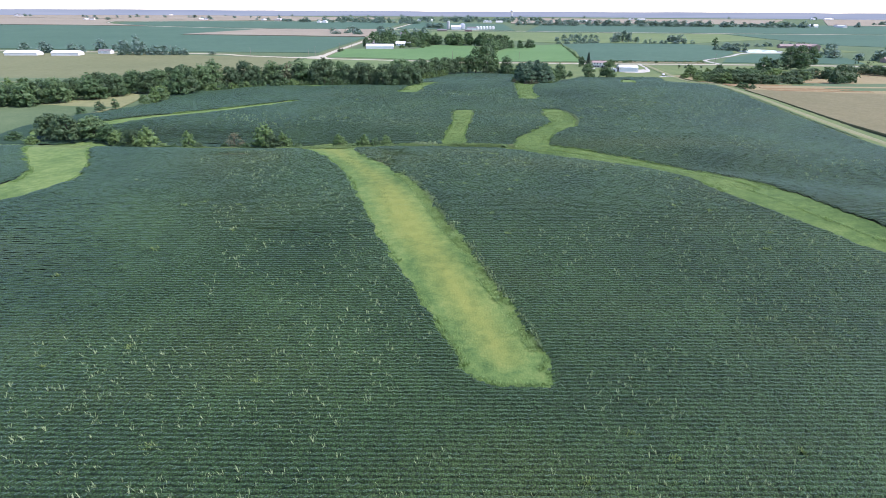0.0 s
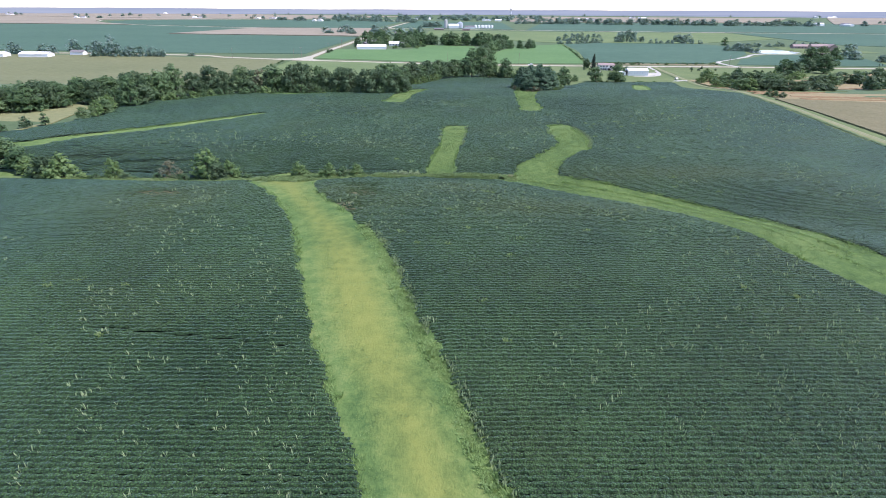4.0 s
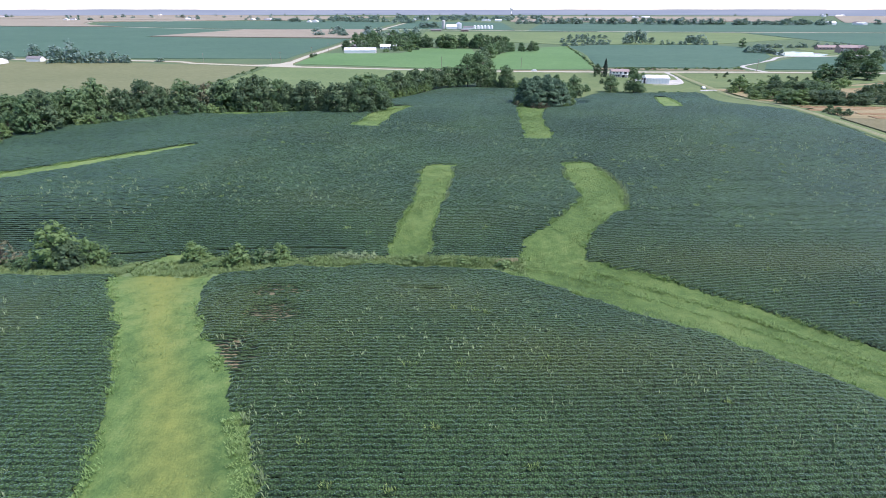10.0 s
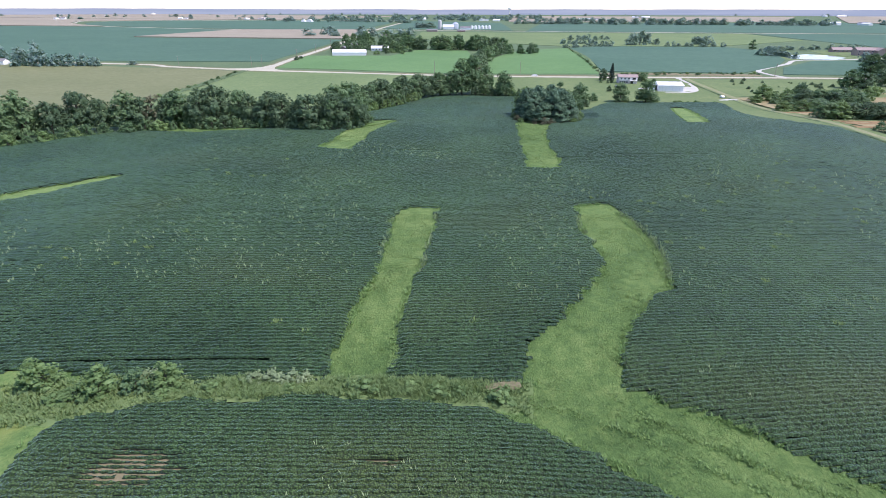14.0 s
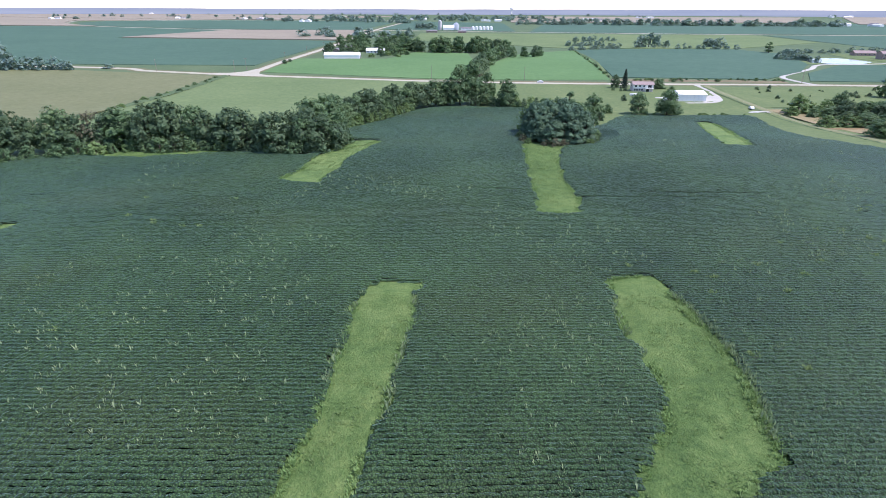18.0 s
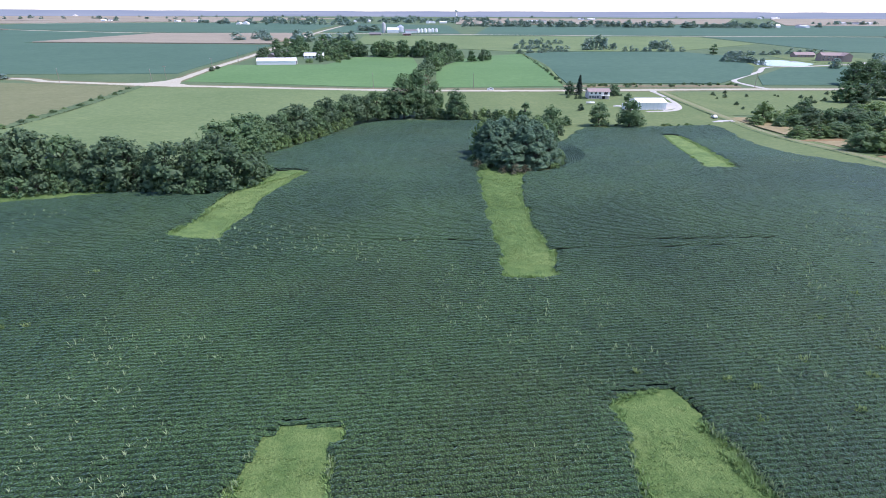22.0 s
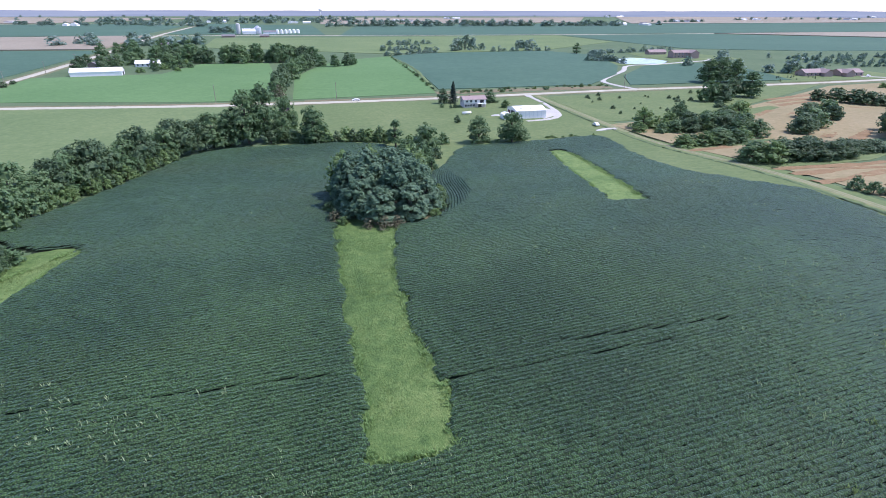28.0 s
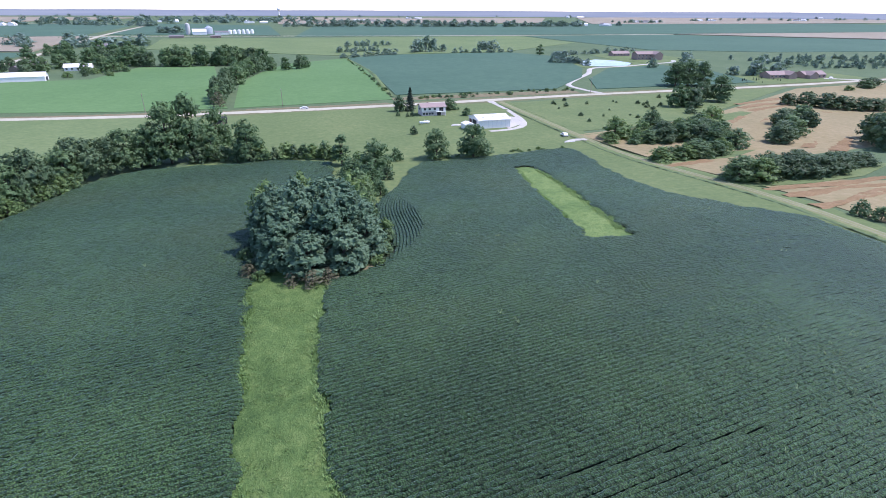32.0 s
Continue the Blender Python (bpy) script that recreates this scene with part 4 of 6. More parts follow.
def tree_meshes(seed, height_m, width, leaf, clumps, blades, size, low=0.12, lobes_n=15, flat=0.85, spread=0.35, facing=0.5, core=0.52):
    """A trunk with limbs and a crown of many small leaf clumps."""
    rng = np.random.default_rng(seed)
    lobes = []
    for share, level, reach, size_k in ((0.36, 0.17, 0.33, 0.20), (0.34, 0.42, 0.29, 0.22), (0.22, 0.66, 0.17, 0.19), (0.08, 0.8, 0.03, 0.17)):
        n = max(1, round(lobes_n * share))
        turn = rng.uniform(0, 6.28)
        for k in range(n):
            a = turn + 6.283 * k / n + rng.uniform(-0.35, 0.35)
            r = width * size_k * rng.uniform(0.8, 1.25) * spread / 0.35
            ring = width * reach * rng.uniform(0.75, 1.1)
            z = height_m * (low + level * (1 - low) + rng.uniform(-0.05, 0.06))
            lobes.append((math.cos(a) * ring, math.sin(a) * ring, min(z, height_m - r * flat * 0.9), r, flat))
    c, d = crown_points(rng, lobes, clumps)
    c = np.repeat(c, blades, 0) + rng.normal(0, size * 0.75, (clumps * blades, 3))
    d = np.repeat(d, blades, 0) + rng.normal(0, 0.38, (clumps * blades, 3)) + np.array([0, 0, facing])
    c[:, 2] = np.maximum(c[:, 2], height_m * low * 0.5 + rng.uniform(0.05, 0.9, len(c)))
    v, f = quads(c, d, size * rng.uniform(0.6, 1.25, len(c)), rng)
    if core:
        cv, cf = lobe_cores(lobes, core)
        cv[:, 2] = np.maximum(cv[:, 2], 0.05)
        v, f = np.vstack([v, cv]), np.vstack([f, cf + len(v)])
    crown = mesh_data("crown", v, f, leaf)
    bm = bmesh.new()
    tr = max(0.1, height_m * 0.017)
    top = Vector((rng.uniform(-0.3, 0.3), rng.uniform(-0.3, 0.3), height_m * 0.45))
    tube(bm, (0, 0, -0.3), top, tr * 1.35, tr * 0.75, 8)
    tube(bm, top, (top.x * 1.5, top.y * 1.5, height_m * 0.78), tr * 0.75, tr * 0.2, 6)
    for l in lobes[1:]:
        z0 = height_m * rng.uniform(0.16, 0.42)
        tube(bm, (top.x * z0 / top.z, top.y * z0 / top.z, z0), (l[0] * 0.85, l[1] * 0.85, l[2]), tr * 0.45, tr * 0.12, 5)
    me = bpy.data.meshes.new("trunk")
    bm.to_mesh(me)
    bm.free()
    me.materials.append(M_BARK)
    return me, crown


def fir_meshes(seed, height_m, width, n=1500):
    rng = np.random.default_rng(seed)
    f = rng.random(n) ** 0.75
    a = rng.random(n) * 6.283
    r = width * 0.5 * (1 - f) ** 0.85 * (0.72 + 0.28 * np.sin(f * 60)) * np.sqrt(rng.uniform(0.35, 1, n))
    c = np.stack([np.cos(a) * r, np.sin(a) * r, 0.4 + f * (height_m - 0.5) - 0.25 * r], -1)
    d = np.stack([np.cos(a) * 0.6, np.sin(a) * 0.6, np.full(n, 0.7)], -1) + rng.normal(0, 0.25, (n, 3))
    v, q = quads(c, d, 0.38 * rng.uniform(0.6, 1.2, n) * width / 5, rng)
    bm = bmesh.new()
    tube(bm, (0, 0, -0.3), (0, 0, height_m * 0.95), height_m * 0.018, 0.03, 7)
    me = bpy.data.meshes.new("trunk")
    bm.to_mesh(me)
    bm.free()
    me.materials.append(M_BARK)
    return me, mesh_data("crown", v, q, M_FIR)


KINDS = {
    "oak": [tree_meshes(s, 12, 11, M_LEAFDK, 520, 8, 0.27, 0.0) for s in (11, 12, 13)],
    "maple": [tree_meshes(s, 12, 10, M_LEAF, 520, 8, 0.26, 0.0) for s in (21, 22, 23, 24)],
    "far_oak": [tree_meshes(s, 12, 11, M_LEAFDK, 150, 7, 0.48, 0.0) for s in (11, 12)],
    "far_maple": [tree_meshes(s, 12, 10, M_LEAF, 150, 7, 0.48, 0.0) for s in (21, 22, 23)],
    "tall": [tree_meshes(s, 18, 12, M_LEAF, 620, 8, 0.32, 0.0, 22) for s in (31, 32)],
    "willow": [tree_meshes(s, 9, 8, M_LEAFLT, 300, 8, 0.22, 0.0, 13) for s in (41, 42, 43)],
    "locust": [tree_meshes(s, 14, 11, M_LOCUST, 760, 11, 0.25, 0.0, 44, 0.8, 0.25, 0.7, 0.6) for s in (51, 52, 53, 54)],
    "far": [tree_meshes(s, 12, 12, m, 52, 5, 1.05, 0.0, 10, core=0) for s, m in ((61, M_HAZYLEAF), (62, M_HAZYLEAF), (63, M_HAZYLEAF), (64, M_HAZYLEAF))],
    "poplar": [tree_meshes(s, 14, 6, M_LEAF, 240, 8, 0.28, 0.03, 14) for s in (71, 72)],
    "dead": [tree_meshes(81, 7, 5.5, M_DEAD, 190, 6, 0.17, 0.05, 9, core=0)],
    "fir": [fir_meshes(91, 12, 5.5), fir_meshes(92, 9, 6.5)],
    "bush": [tree_meshes(s, 4, 4.6, m, 110, 7, 0.19, 0.0, 10) for s, m in ((101, M_LEAF), (102, M_LEAFLT), (103, M_LEAF), (104, M_LEAFDK))],
    "pale": [tree_meshes(s, 1.6, 3.2, M_WEED, 60, 7, 0.15, 0.0, 10) for s in (121, 122)],
    "cedar": [fir_meshes(111, 2.2, 2.0, 300)],
}
LABELS = {"oak": "dark green spreading hedgerow tree", "maple": "full green broadleaf tree", "tall": "tall broad-crowned green tree", "willow": "light yellow-green willowy tree",
          "locust": "grey-green locust tree with layered foliage", "far": "distant rounded broadleaf tree", "poplar": "slim upright green broadleaf tree", "dead": "half-dead brownish tree with bare twigs",
          "fir": "dark conical evergreen yard tree", "bush": "dense rounded green shrub", "pale": "low mound of broad pale-leaved weeds", "cedar": "small dark cedar in the pasture"}
BASE_H = {"oak": 12, "maple": 12, "tall": 18, "willow": 9, "locust": 14, "far": 12, "poplar": 14, "dead": 7, "fir": 12, "bush": 4, "pale": 1.6, "cedar": 2.2}
BASE_W = {"oak": 11, "maple": 10, "tall": 12, "willow": 8, "locust": 11, "far": 12, "poplar": 6, "dead": 5.5, "fir": 5.5, "bush": 4.6, "pale": 3.2, "cedar": 2.0}
trng = random.Random(4)
MASS = {}


def mass(name, x, y, h, w):
    """Puts a far tree into a joined mass of distant trees."""
    MASS.setdefault(name, []).append((x, y, h, w, trng.randrange(4), trng.uniform(0, 6.283)))


def join_masses(labels):
    for name, rows in MASS.items():
        vs, fs, ids, base = [], [], [], 0
        for x, y, h, w, k, a in rows:
            me = KINDS["far"][k][1]
            v = np.zeros(len(me.vertices) * 3, np.float32)
            me.vertices.foreach_get("co", v)
            v = v.reshape(-1, 3) * (w / 12.0, w / 12.0, h / 12.0)
            v = np.stack([v[:, 0] * math.cos(a) - v[:, 1] * math.sin(a) + x, v[:, 0] * math.sin(a) + v[:, 1] * math.cos(a) + y, v[:, 2] + gz(x, y) - 0.15], -1)
            f = np.zeros(len(me.loops), np.int32)
            me.loops.foreach_get("vertex_index", f)
            vs.append(v)
            fs.append(base + f.reshape(-1, 4))
            ids.append(np.full(len(f) // 4, k))
            base += len(v)
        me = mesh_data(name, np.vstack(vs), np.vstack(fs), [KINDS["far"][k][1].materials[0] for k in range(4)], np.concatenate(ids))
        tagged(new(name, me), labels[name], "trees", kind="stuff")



def plant(kind, x, y, h, w=None, variant=None, group="", label=""):
    far_off = kind in ("oak", "maple") and math.hypot(x - 20, y - 230) > 235 and not (150 < x < 250 and y < 430)
    k = KINDS["far_" + kind if far_off else kind]
    trunk, crown = k[(trng.randrange(len(k)) if variant is None else variant) % len(k)]
    name = "shrub" if kind in ("bush", "cedar", "pale") else "tree"
    ob = thing(name, x, y, rz=trng.uniform(0, 360))
    sz = h / BASE_H[kind]
    sx = (w / BASE_W[kind]) if w else sz
    ob.scale = (sx * trng.uniform(0.95, 1.05), sx * trng.uniform(0.95, 1.05), sz)
    child("trunk", trunk, ob)
    child("crown", crown, ob)
    return tagged(ob, label or LABELS[kind], "shrub" if name == "shrub" else "tree", group)


def hedge(pts, spacing, kinds, h, spread, group, wk=0.95):
    """Trees set unevenly along a line: heights between the two given."""
    p = smooth_line(pts, spacing)
    for x, y in p[:, :2]:
        hh = trng.uniform(*h)
        plant(trng.choice(kinds), x + trng.uniform(-spread, spread), y + trng.uniform(-spread, spread), hh, hh * wk * trng.uniform(0.8, 1.15), group=group)


# The grove that the camera comes to.
gx, gy, grx, gry = GROVE
for dx, dy, h, w in ((-8, -6, 12.0, 12), (1, -9, 12.5, 12), (7, -5, 12.5, 12), (-7, 5, 13, 12), (2, 1, 14.5, 13), (8, 5, 13, 12), (-3, 12, 13, 12), (6, 13, 13, 12), (10, 12, 11.5, 10), (-11.0, 1, 12.5, 10), (-9.5, 9, 12.5, 10), (-4.5, -2, 14, 12), (-4.5, -14, 8.5, 9.5), (4, -14.5, 8.5, 9.5), (-10.5, -9, 9, 9), (10.5, -9, 9, 8.5), (12, 0, 10, 8)):
    plant("locust", gx - 0.6 + 0.84 * dx, gy + dy, h * 1.13, w * 1.06, group="trees of the grove")
plant("willow", gx - 9, gy + 14, 13.5, 12, group="trees of the grove", label="yellow-green tree behind the grove")
plant("willow", gx - 1, gy + 18, 14, 12, group="trees of the grove", label="yellow-green tree behind the grove")
for x, y, h, w in ((43.5, 309.0, 3.4, 4.4), (46.5, 309.4, 3.0, 3.8), (40.5, 310.6, 2.8, 3.6), (33.2, 316.5, 3.4, 3.6)):
    plant("dead", x, y, h, w, 0, "brush before the grove", "brownish dry shrub at the grove's foot")
for x, y, h in ((33.5, 318.5, 3.2), (35, 315, 2.4), (57, 313.5, 2.4), (60, 319, 2.6), (62.5, 326, 2.8), (64, 334, 3.0), (33, 326, 3.0)):
    plant("bush", x, y, h, h * 1.3, group="brush round the grove")
for k, x, y, h, w in (("maple", 62, 356, 12, 11), ("willow", 59, 349, 12, 10), ("maple", 70, 373, 9, 9), ("maple", 76, 392, 13, 12), ("willow", 65, 364, 8.5, 9), ("poplar", 68, 408, 13, 7), ("bush", 78, 384, 4.5, 5.5), ("bush", 63, 345, 4.5, 5), ("maple", 66, 382, 9, 9), ("bush", 71, 366, 4.5, 5.5), ("willow", 72, 400, 7, 8)):
    plant(k, x, y, h, w, group="trees behind the grove")

# Hedgerow woods along the field's west and north sides.
hedge([(-160, 246), (-152, 279), (-131, 292), (-109, 302), (-76, 303), (-60, 302), (-42, 299)], 6.5, ("oak", "maple", "oak"), (13, 18), 2.0, "hedgerow trees", 0.88)
plant("dead", -114, 300, 14.5, 10.5, group="hedgerow trees", label="pinkish-brown half-dead tree among the hedgerow")
hedge([(-120, 300), (-95, 301), (-70, 304)], 9, ("willow",), (7, 10), 2.0, "hedgerow trees", 1.0)
hedge([(-150, 262), (-125, 284), (-100, 295), (-70, 298.5), (-44, 295)], 4.5, ("bush",), (3, 5.5), 1.0, "hedgerow brush", 1.2)
for k, x, y, h, w in (("oak", -36, 301, 13.5, 14), ("oak", -31, 307, 9, 8), ("oak", -42, 301, 14.5, 13), ("oak", -48, 306, 14, 12), ("bush", -30, 312, 4, 6), ("bush", -34, 314, 3, 5)):
    plant(k, x, y, h, w, group="hedgerow trees")
hedge([(-44, 318), (-45, 336), (-42, 352), (-38, 366), (-32, 384), (-24, 402), (-14, 418), (-4, 430)], 6.0, ("maple", "oak", "maple"), (11.5, 16.5), 1.8, "hedgerow trees", 0.95)
hedge([(-42, 345), (-34, 366), (-25, 388), (-16, 410)], 5.0, ("bush", "willow"), (4, 6.5), 1.0, "hedgerow brush", 1.0)
for k, x, y, h, w in (("maple", 4, 431, 15, 13), ("tall", 11, 432, 24, 15), ("tall", 18, 436, 26, 15), ("maple", 25, 431, 12, 12), ("maple", 37, 426, 16, 13), ("bush", 33, 424, 4.5, 6), ("bush", 43, 424, 4.5, 6),
                      ("willow", 51, 425, 6.5, 8), ("bush", 58, 423, 5, 7), ("willow", 64, 420, 6, 7), ("bush", 20, 429, 6, 8), ("bush", 88, 408, 5, 6), ("bush", 30, 429, 5, 7), ("maple", 27, 446, 19, 12)):
    plant(k, x, y, h, w, group="trees along the field's end")
hedge([(38, 423), (50, 424), (60, 422), (68, 417)], 3.2, ("bush", "willow", "bush"), (4.5, 7.5), 0.8, "trees along the field's end", 1.15)
plant("maple", 103, 405.5, 12.3, 10.5, group="yard trees", label="full green yard tree at the field's end")
plant("maple", 117, 403, 14.3, 13.5, group="yard trees", label="large dark green yard tree at the field's end")
plant("oak", 118.7, 507, 9.5, 7.5, 1, "yard trees", "dense dark rounded evergreen by the farmhouse")
plant("fir", 125, 507, 12.5, 7.6, 0, "yard trees")
plant("maple", 147, 503, 7.0, 9.0, group="yard trees", label="round dark tree beside the farmhouse")
plant("maple", 149, 484, 4.8, 5.5, group="yard trees", label="small round green yard tree")
for x, y, h in ((121, 491, 3.6), (114, 494, 3.0), (118, 490, 2.6)):
    plant("bush", x, y, h, h * 0.8, group="yard shrubs")
plant("bush", 108.2, 449, 4, 4, group="yard shrubs")

# Line of trees north of the road and woods behind the hay fields.
hedge([(26, 560), (31, 600), (36, 640), (44, 672), (52, 700)], 8.5, ("maple", "oak"), (9, 16), 2.5, "hedge between the hay fields", 0.9)
plant("dead", 27, 548, 10, 9, group="hedge between the hay fields", label="brownish thin-leaved tree by the road")
hedge([(60, 715), (80, 720), (100, 735)], 10, ("maple", "oak"), (10, 15), 3, "hedge between the hay fields")
hedge([(-50, 788), (-20, 784), (10, 780), (40, 778), (62, 770)], 8, ("maple", "oak"), (13, 19), 4, "woods behind the hay field", 0.9)
hedge([(-45, 805), (0, 800), (50, 790)], 11, ("oak", "maple"), (14, 20), 5, "woods behind the hay field", 0.9)
for k, x, y, h, w in (("maple", -60, 745, 11, 11), ("bush", -70, 720, 5, 6), ("bush", -52, 715, 4, 6), ("maple", -100, 790, 13, 14), ("maple", -85, 820, 15, 14), ("oak", -120, 760, 11, 10), ("oak", -133, 735, 10, 9), ("maple", -140, 850, 17, 14),
                      ("maple", -120, 900, 17, 15), ("maple", -95, 930, 18, 16), ("maple", -75, 900, 15, 14), ("maple", -60, 860, 14, 13), ("bush", -45, 745, 5, 7), ("bush", -62, 765, 6, 8), ("maple", -105, 850, 13, 12), ("maple", -70, 790, 12, 12), ("oak", -112, 735, 9, 10), ("maple", -125, 720, 8, 9), ("oak", -138, 770, 12, 11), ("maple", -90, 860, 15, 14), ("bush", -80, 712, 5, 8), ("bush", -66, 735, 6, 9), ("bush", -56, 730, 4, 7), ("willow", -50, 760, 7, 8), ("maple", -130, 950, 16, 14), ("maple", -70, 960, 15, 14), ("oak", -150, 640, 4, 6), ("oak", -150, 655, 3, 5)):
    plant(k, x, y, h, w, group="farmstead trees")
for i in range(26):
    x, y = trng.uniform(-146, -52), trng.uniform(742, 965)
    if min(math.hypot(x + 84, y - 765), math.hypot(x + 104, y - 992), math.hypot(x + 128, y - 770), math.hypot(x + 128, y - 825)) > 13:
        h = trng.uniform(8, 14)
        plant(trng.choice(("maple", "oak")), x, y, h, h * trng.uniform(0.8, 1.05), group="farmstead trees")
for x, y, h, w in ((255, 885, 18, 15), (266, 888, 19, 15), (275, 885, 16, 13), (248, 880, 9, 12), (286, 882, 9, 12)):
    plant("far", x, y, h, w, group="field trees")
plant("poplar", 378, 800, 14, 10, group="field trees", label="lone upright tree by the field corner")
for a, b, n, h in (((340, 712), (372, 690), 7, 7), ((380, 770), (368, 722), 5, 7), ((150, 826), (225, 860), 9, 7), ((290, 862), (370, 850), 9, 6), ((392, 790), (430, 800), 6, 6), ((160, 900), (215, 915), 7, 7), ((190, 1000), (260, 1010), 7, 8), ((345, 900), (375, 905), 4, 11), ((440, 800), (540, 830), 9, 6)):
    for i in range(n):
        f = (i + trng.random() * 0.6) / n
        mass("field_edge_trees", a[0] + (b[0] - a[0]) * f, a[1] + (b[1] - a[1]) * f, h * trng.uniform(0.7, 1.2), h * trng.uniform(1.0, 1.6))

# Trees east of the lane.
for k, x, y, h, w in (("tall", 341, 541, 19, 17), ("tall", 351, 539, 20.5, 18), ("tall", 361, 536, 19, 15), ("maple", 278, 470, 13.6, 13), ("oak", 285, 467, 12.2, 14), ("maple", 291, 473, 11, 12), ("tall", 317, 478, 17.5, 16), ("oak", 306, 482, 14, 13), ("bush", 269, 436, 6.7, 11.6), ("bush", 275, 441, 6, 9), ("bush", 268, 450, 4.2, 7.5),
                      ("willow", 188, 411, 10.7, 15.5), ("maple", 214.5, 419, 11.1, 11.3), ("willow", 181, 404, 5, 8), ("maple", 196, 399, 6.4, 12), ("oak", 202, 396, 8.1, 12.3), ("maple", 211.5, 397, 9.8, 12.7), ("oak", 216, 391.5, 9.1, 11.2), ("maple", 217, 384.5, 8.3, 11.1), ("oak", 208, 405, 9, 12), ("maple", 222, 400, 9.5, 13), ("oak", 230, 405, 9, 12), ("maple", 226, 392, 9, 11), ("willow", 238, 412, 8.5, 11), ("oak", 243, 419, 8, 10), ("maple", 233, 396, 8.5, 11), ("willow", 201, 410, 8, 11),
                      ("willow", 177, 370.5, 5.9, 11), ("willow", 187, 370.3, 5.9, 11), ("maple", 194.5, 370.5, 6.7, 12.4), ("maple", 202.5, 370.5, 6.2, 10.5), ("maple", 221.5, 378, 8.4, 11.3), ("bush", 182, 373, 5, 8), ("willow", 208, 373, 6.5, 9), ("maple", 198, 375, 7, 10),
                      ("maple", 175, 335.5, 7.8, 11.3), ("willow", 179, 332, 8.1, 11.5), ("oak", 186, 334, 7.8, 11.9), ("oak", 192, 333, 8.3, 12.2), ("oak", 198, 331.5, 7.6, 11.2), ("oak", 204, 330, 7.2, 10.2), ("oak", 210, 330, 6.6, 9.3), ("maple", 189, 338, 8, 11), ("oak", 201, 337, 8, 11), ("maple", 181, 339, 7.4, 10), ("oak", 213, 334, 7, 10), ("oak", 224, 335, 5.4, 10), ("oak", 230, 335, 5, 10),
                      ("oak", 246, 378, 9, 13), ("oak", 256, 384, 9, 12), ("maple", 266, 389, 9.8, 14), ("oak", 276, 399, 9.5, 13), ("oak", 286, 408.5, 9.2, 13), ("maple", 297, 408, 10.5, 12.7), ("oak", 292, 400, 9, 11), ("oak", 307, 416, 9, 11),
                      ("oak", 353, 447, 9.1, 14), ("oak", 358, 438.5, 9.2, 15), ("oak", 362, 431, 8.9, 15), ("oak", 367, 425.5, 8.5, 14), ("oak", 373, 421, 7.8, 13), ("oak", 382, 420, 7.5, 12), ("oak", 347, 454, 8, 11), ("oak", 272, 356, 14.5, 13.8), ("oak", 281, 362, 13, 13), ("oak", 265, 348, 10, 11), ("oak", 290, 370, 12, 12),
                      ("bush", 173.5, 299, 4.0, 5.2), ("bush", 175, 295, 3.4, 5.6), ("bush", 178, 293, 3.0, 4.6), ("bush", 448, 486, 4.1, 7), ("oak", 483, 497, 6.6, 14), ("maple", 474, 490, 6, 12), ("oak", 494, 499, 6.5, 13)):
    plant(k, x, y, h, w, group="scrub trees east of the lane")
for i in range(30):
    f = trng.random()
    plant(trng.choice(("bush", "willow", "bush")), 190 + 56 * f + trng.uniform(-4, 4), 402 + 14 * f + trng.uniform(-7, 7), trng.uniform(3, 6), trng.uniform(6, 9), group="scrub thicket")
for i in range(12):
    plant("bush", -173 + trng.uniform(-2.5, 2.5), 405 + i * 12.5 + trng.uniform(-4, 4), trng.uniform(1.6, 3.4), trng.uniform(3, 6), group="fence row brush")
for x, y, h, w in ((455, 572, 13, 14), (470, 580, 15, 15), (484, 576, 9, 12), (500, 585, 8, 11), (440, 580, 8, 11), (425, 600, 9, 14), (412, 610, 8, 12), (405, 640, 9, 11), (442, 640, 13, 16), (455, 648, 12, 14), (520, 600, 7, 12), (540, 610, 7, 12)):
    plant("far", x, y, h, w, group="trees by the ranch houses")
for i in range(34):
    h = trng.uniform(1.0, 2.4)
    x, y = trng.uniform(200, 312), trng.uniform(446, 512)
    if y > 430 + (x - 200) * 0.45:
        plant("bush", x, y, h, h * trng.uniform(1.1, 1.7), 3, "young pasture cedars", "small dark round cedar in the pasture")
for i in range(34):
    h = trng.uniform(0.8, 2.6)
    f = trng.random()
    plant("bush", 128 + 23 * f + trng.uniform(-1, 1), 556 + 250 * f, h, h * trng.uniform(1.0, 1.8), group="fence row brush", label="low shrub in the fence row")
for i in range(44):
    h = trng.uniform(0.8, 2.2)
    plant("bush", trng.uniform(132, 255), trng.uniform(540, 552), h, h * trng.uniform(1.2, 2.4), group="road bank shrubs", label="low shrub on the dry road bank")
for i in range(16):
    h = trng.uniform(0.7, 1.4)
    plant("bush", trng.uniform(100, 166), trng.uniform(404, 407), h, h * trng.uniform(1.4, 2.4), 1, "field end weeds", "low weedy brush along the yard's edge")
for i in range(14):
    plant("cedar", trng.uniform(405, 450), trng.uniform(534, 556), trng.uniform(1.5, 3.2), 1.4, group="young yard evergreens")
for i in range(150):
    x = trng.uniform(545, 800)
    mass("orchard", x, trng.uniform(585, 690) - (x - 545) * 0.12, trng.uniform(3, 6.5), trng.uniform(4, 6))

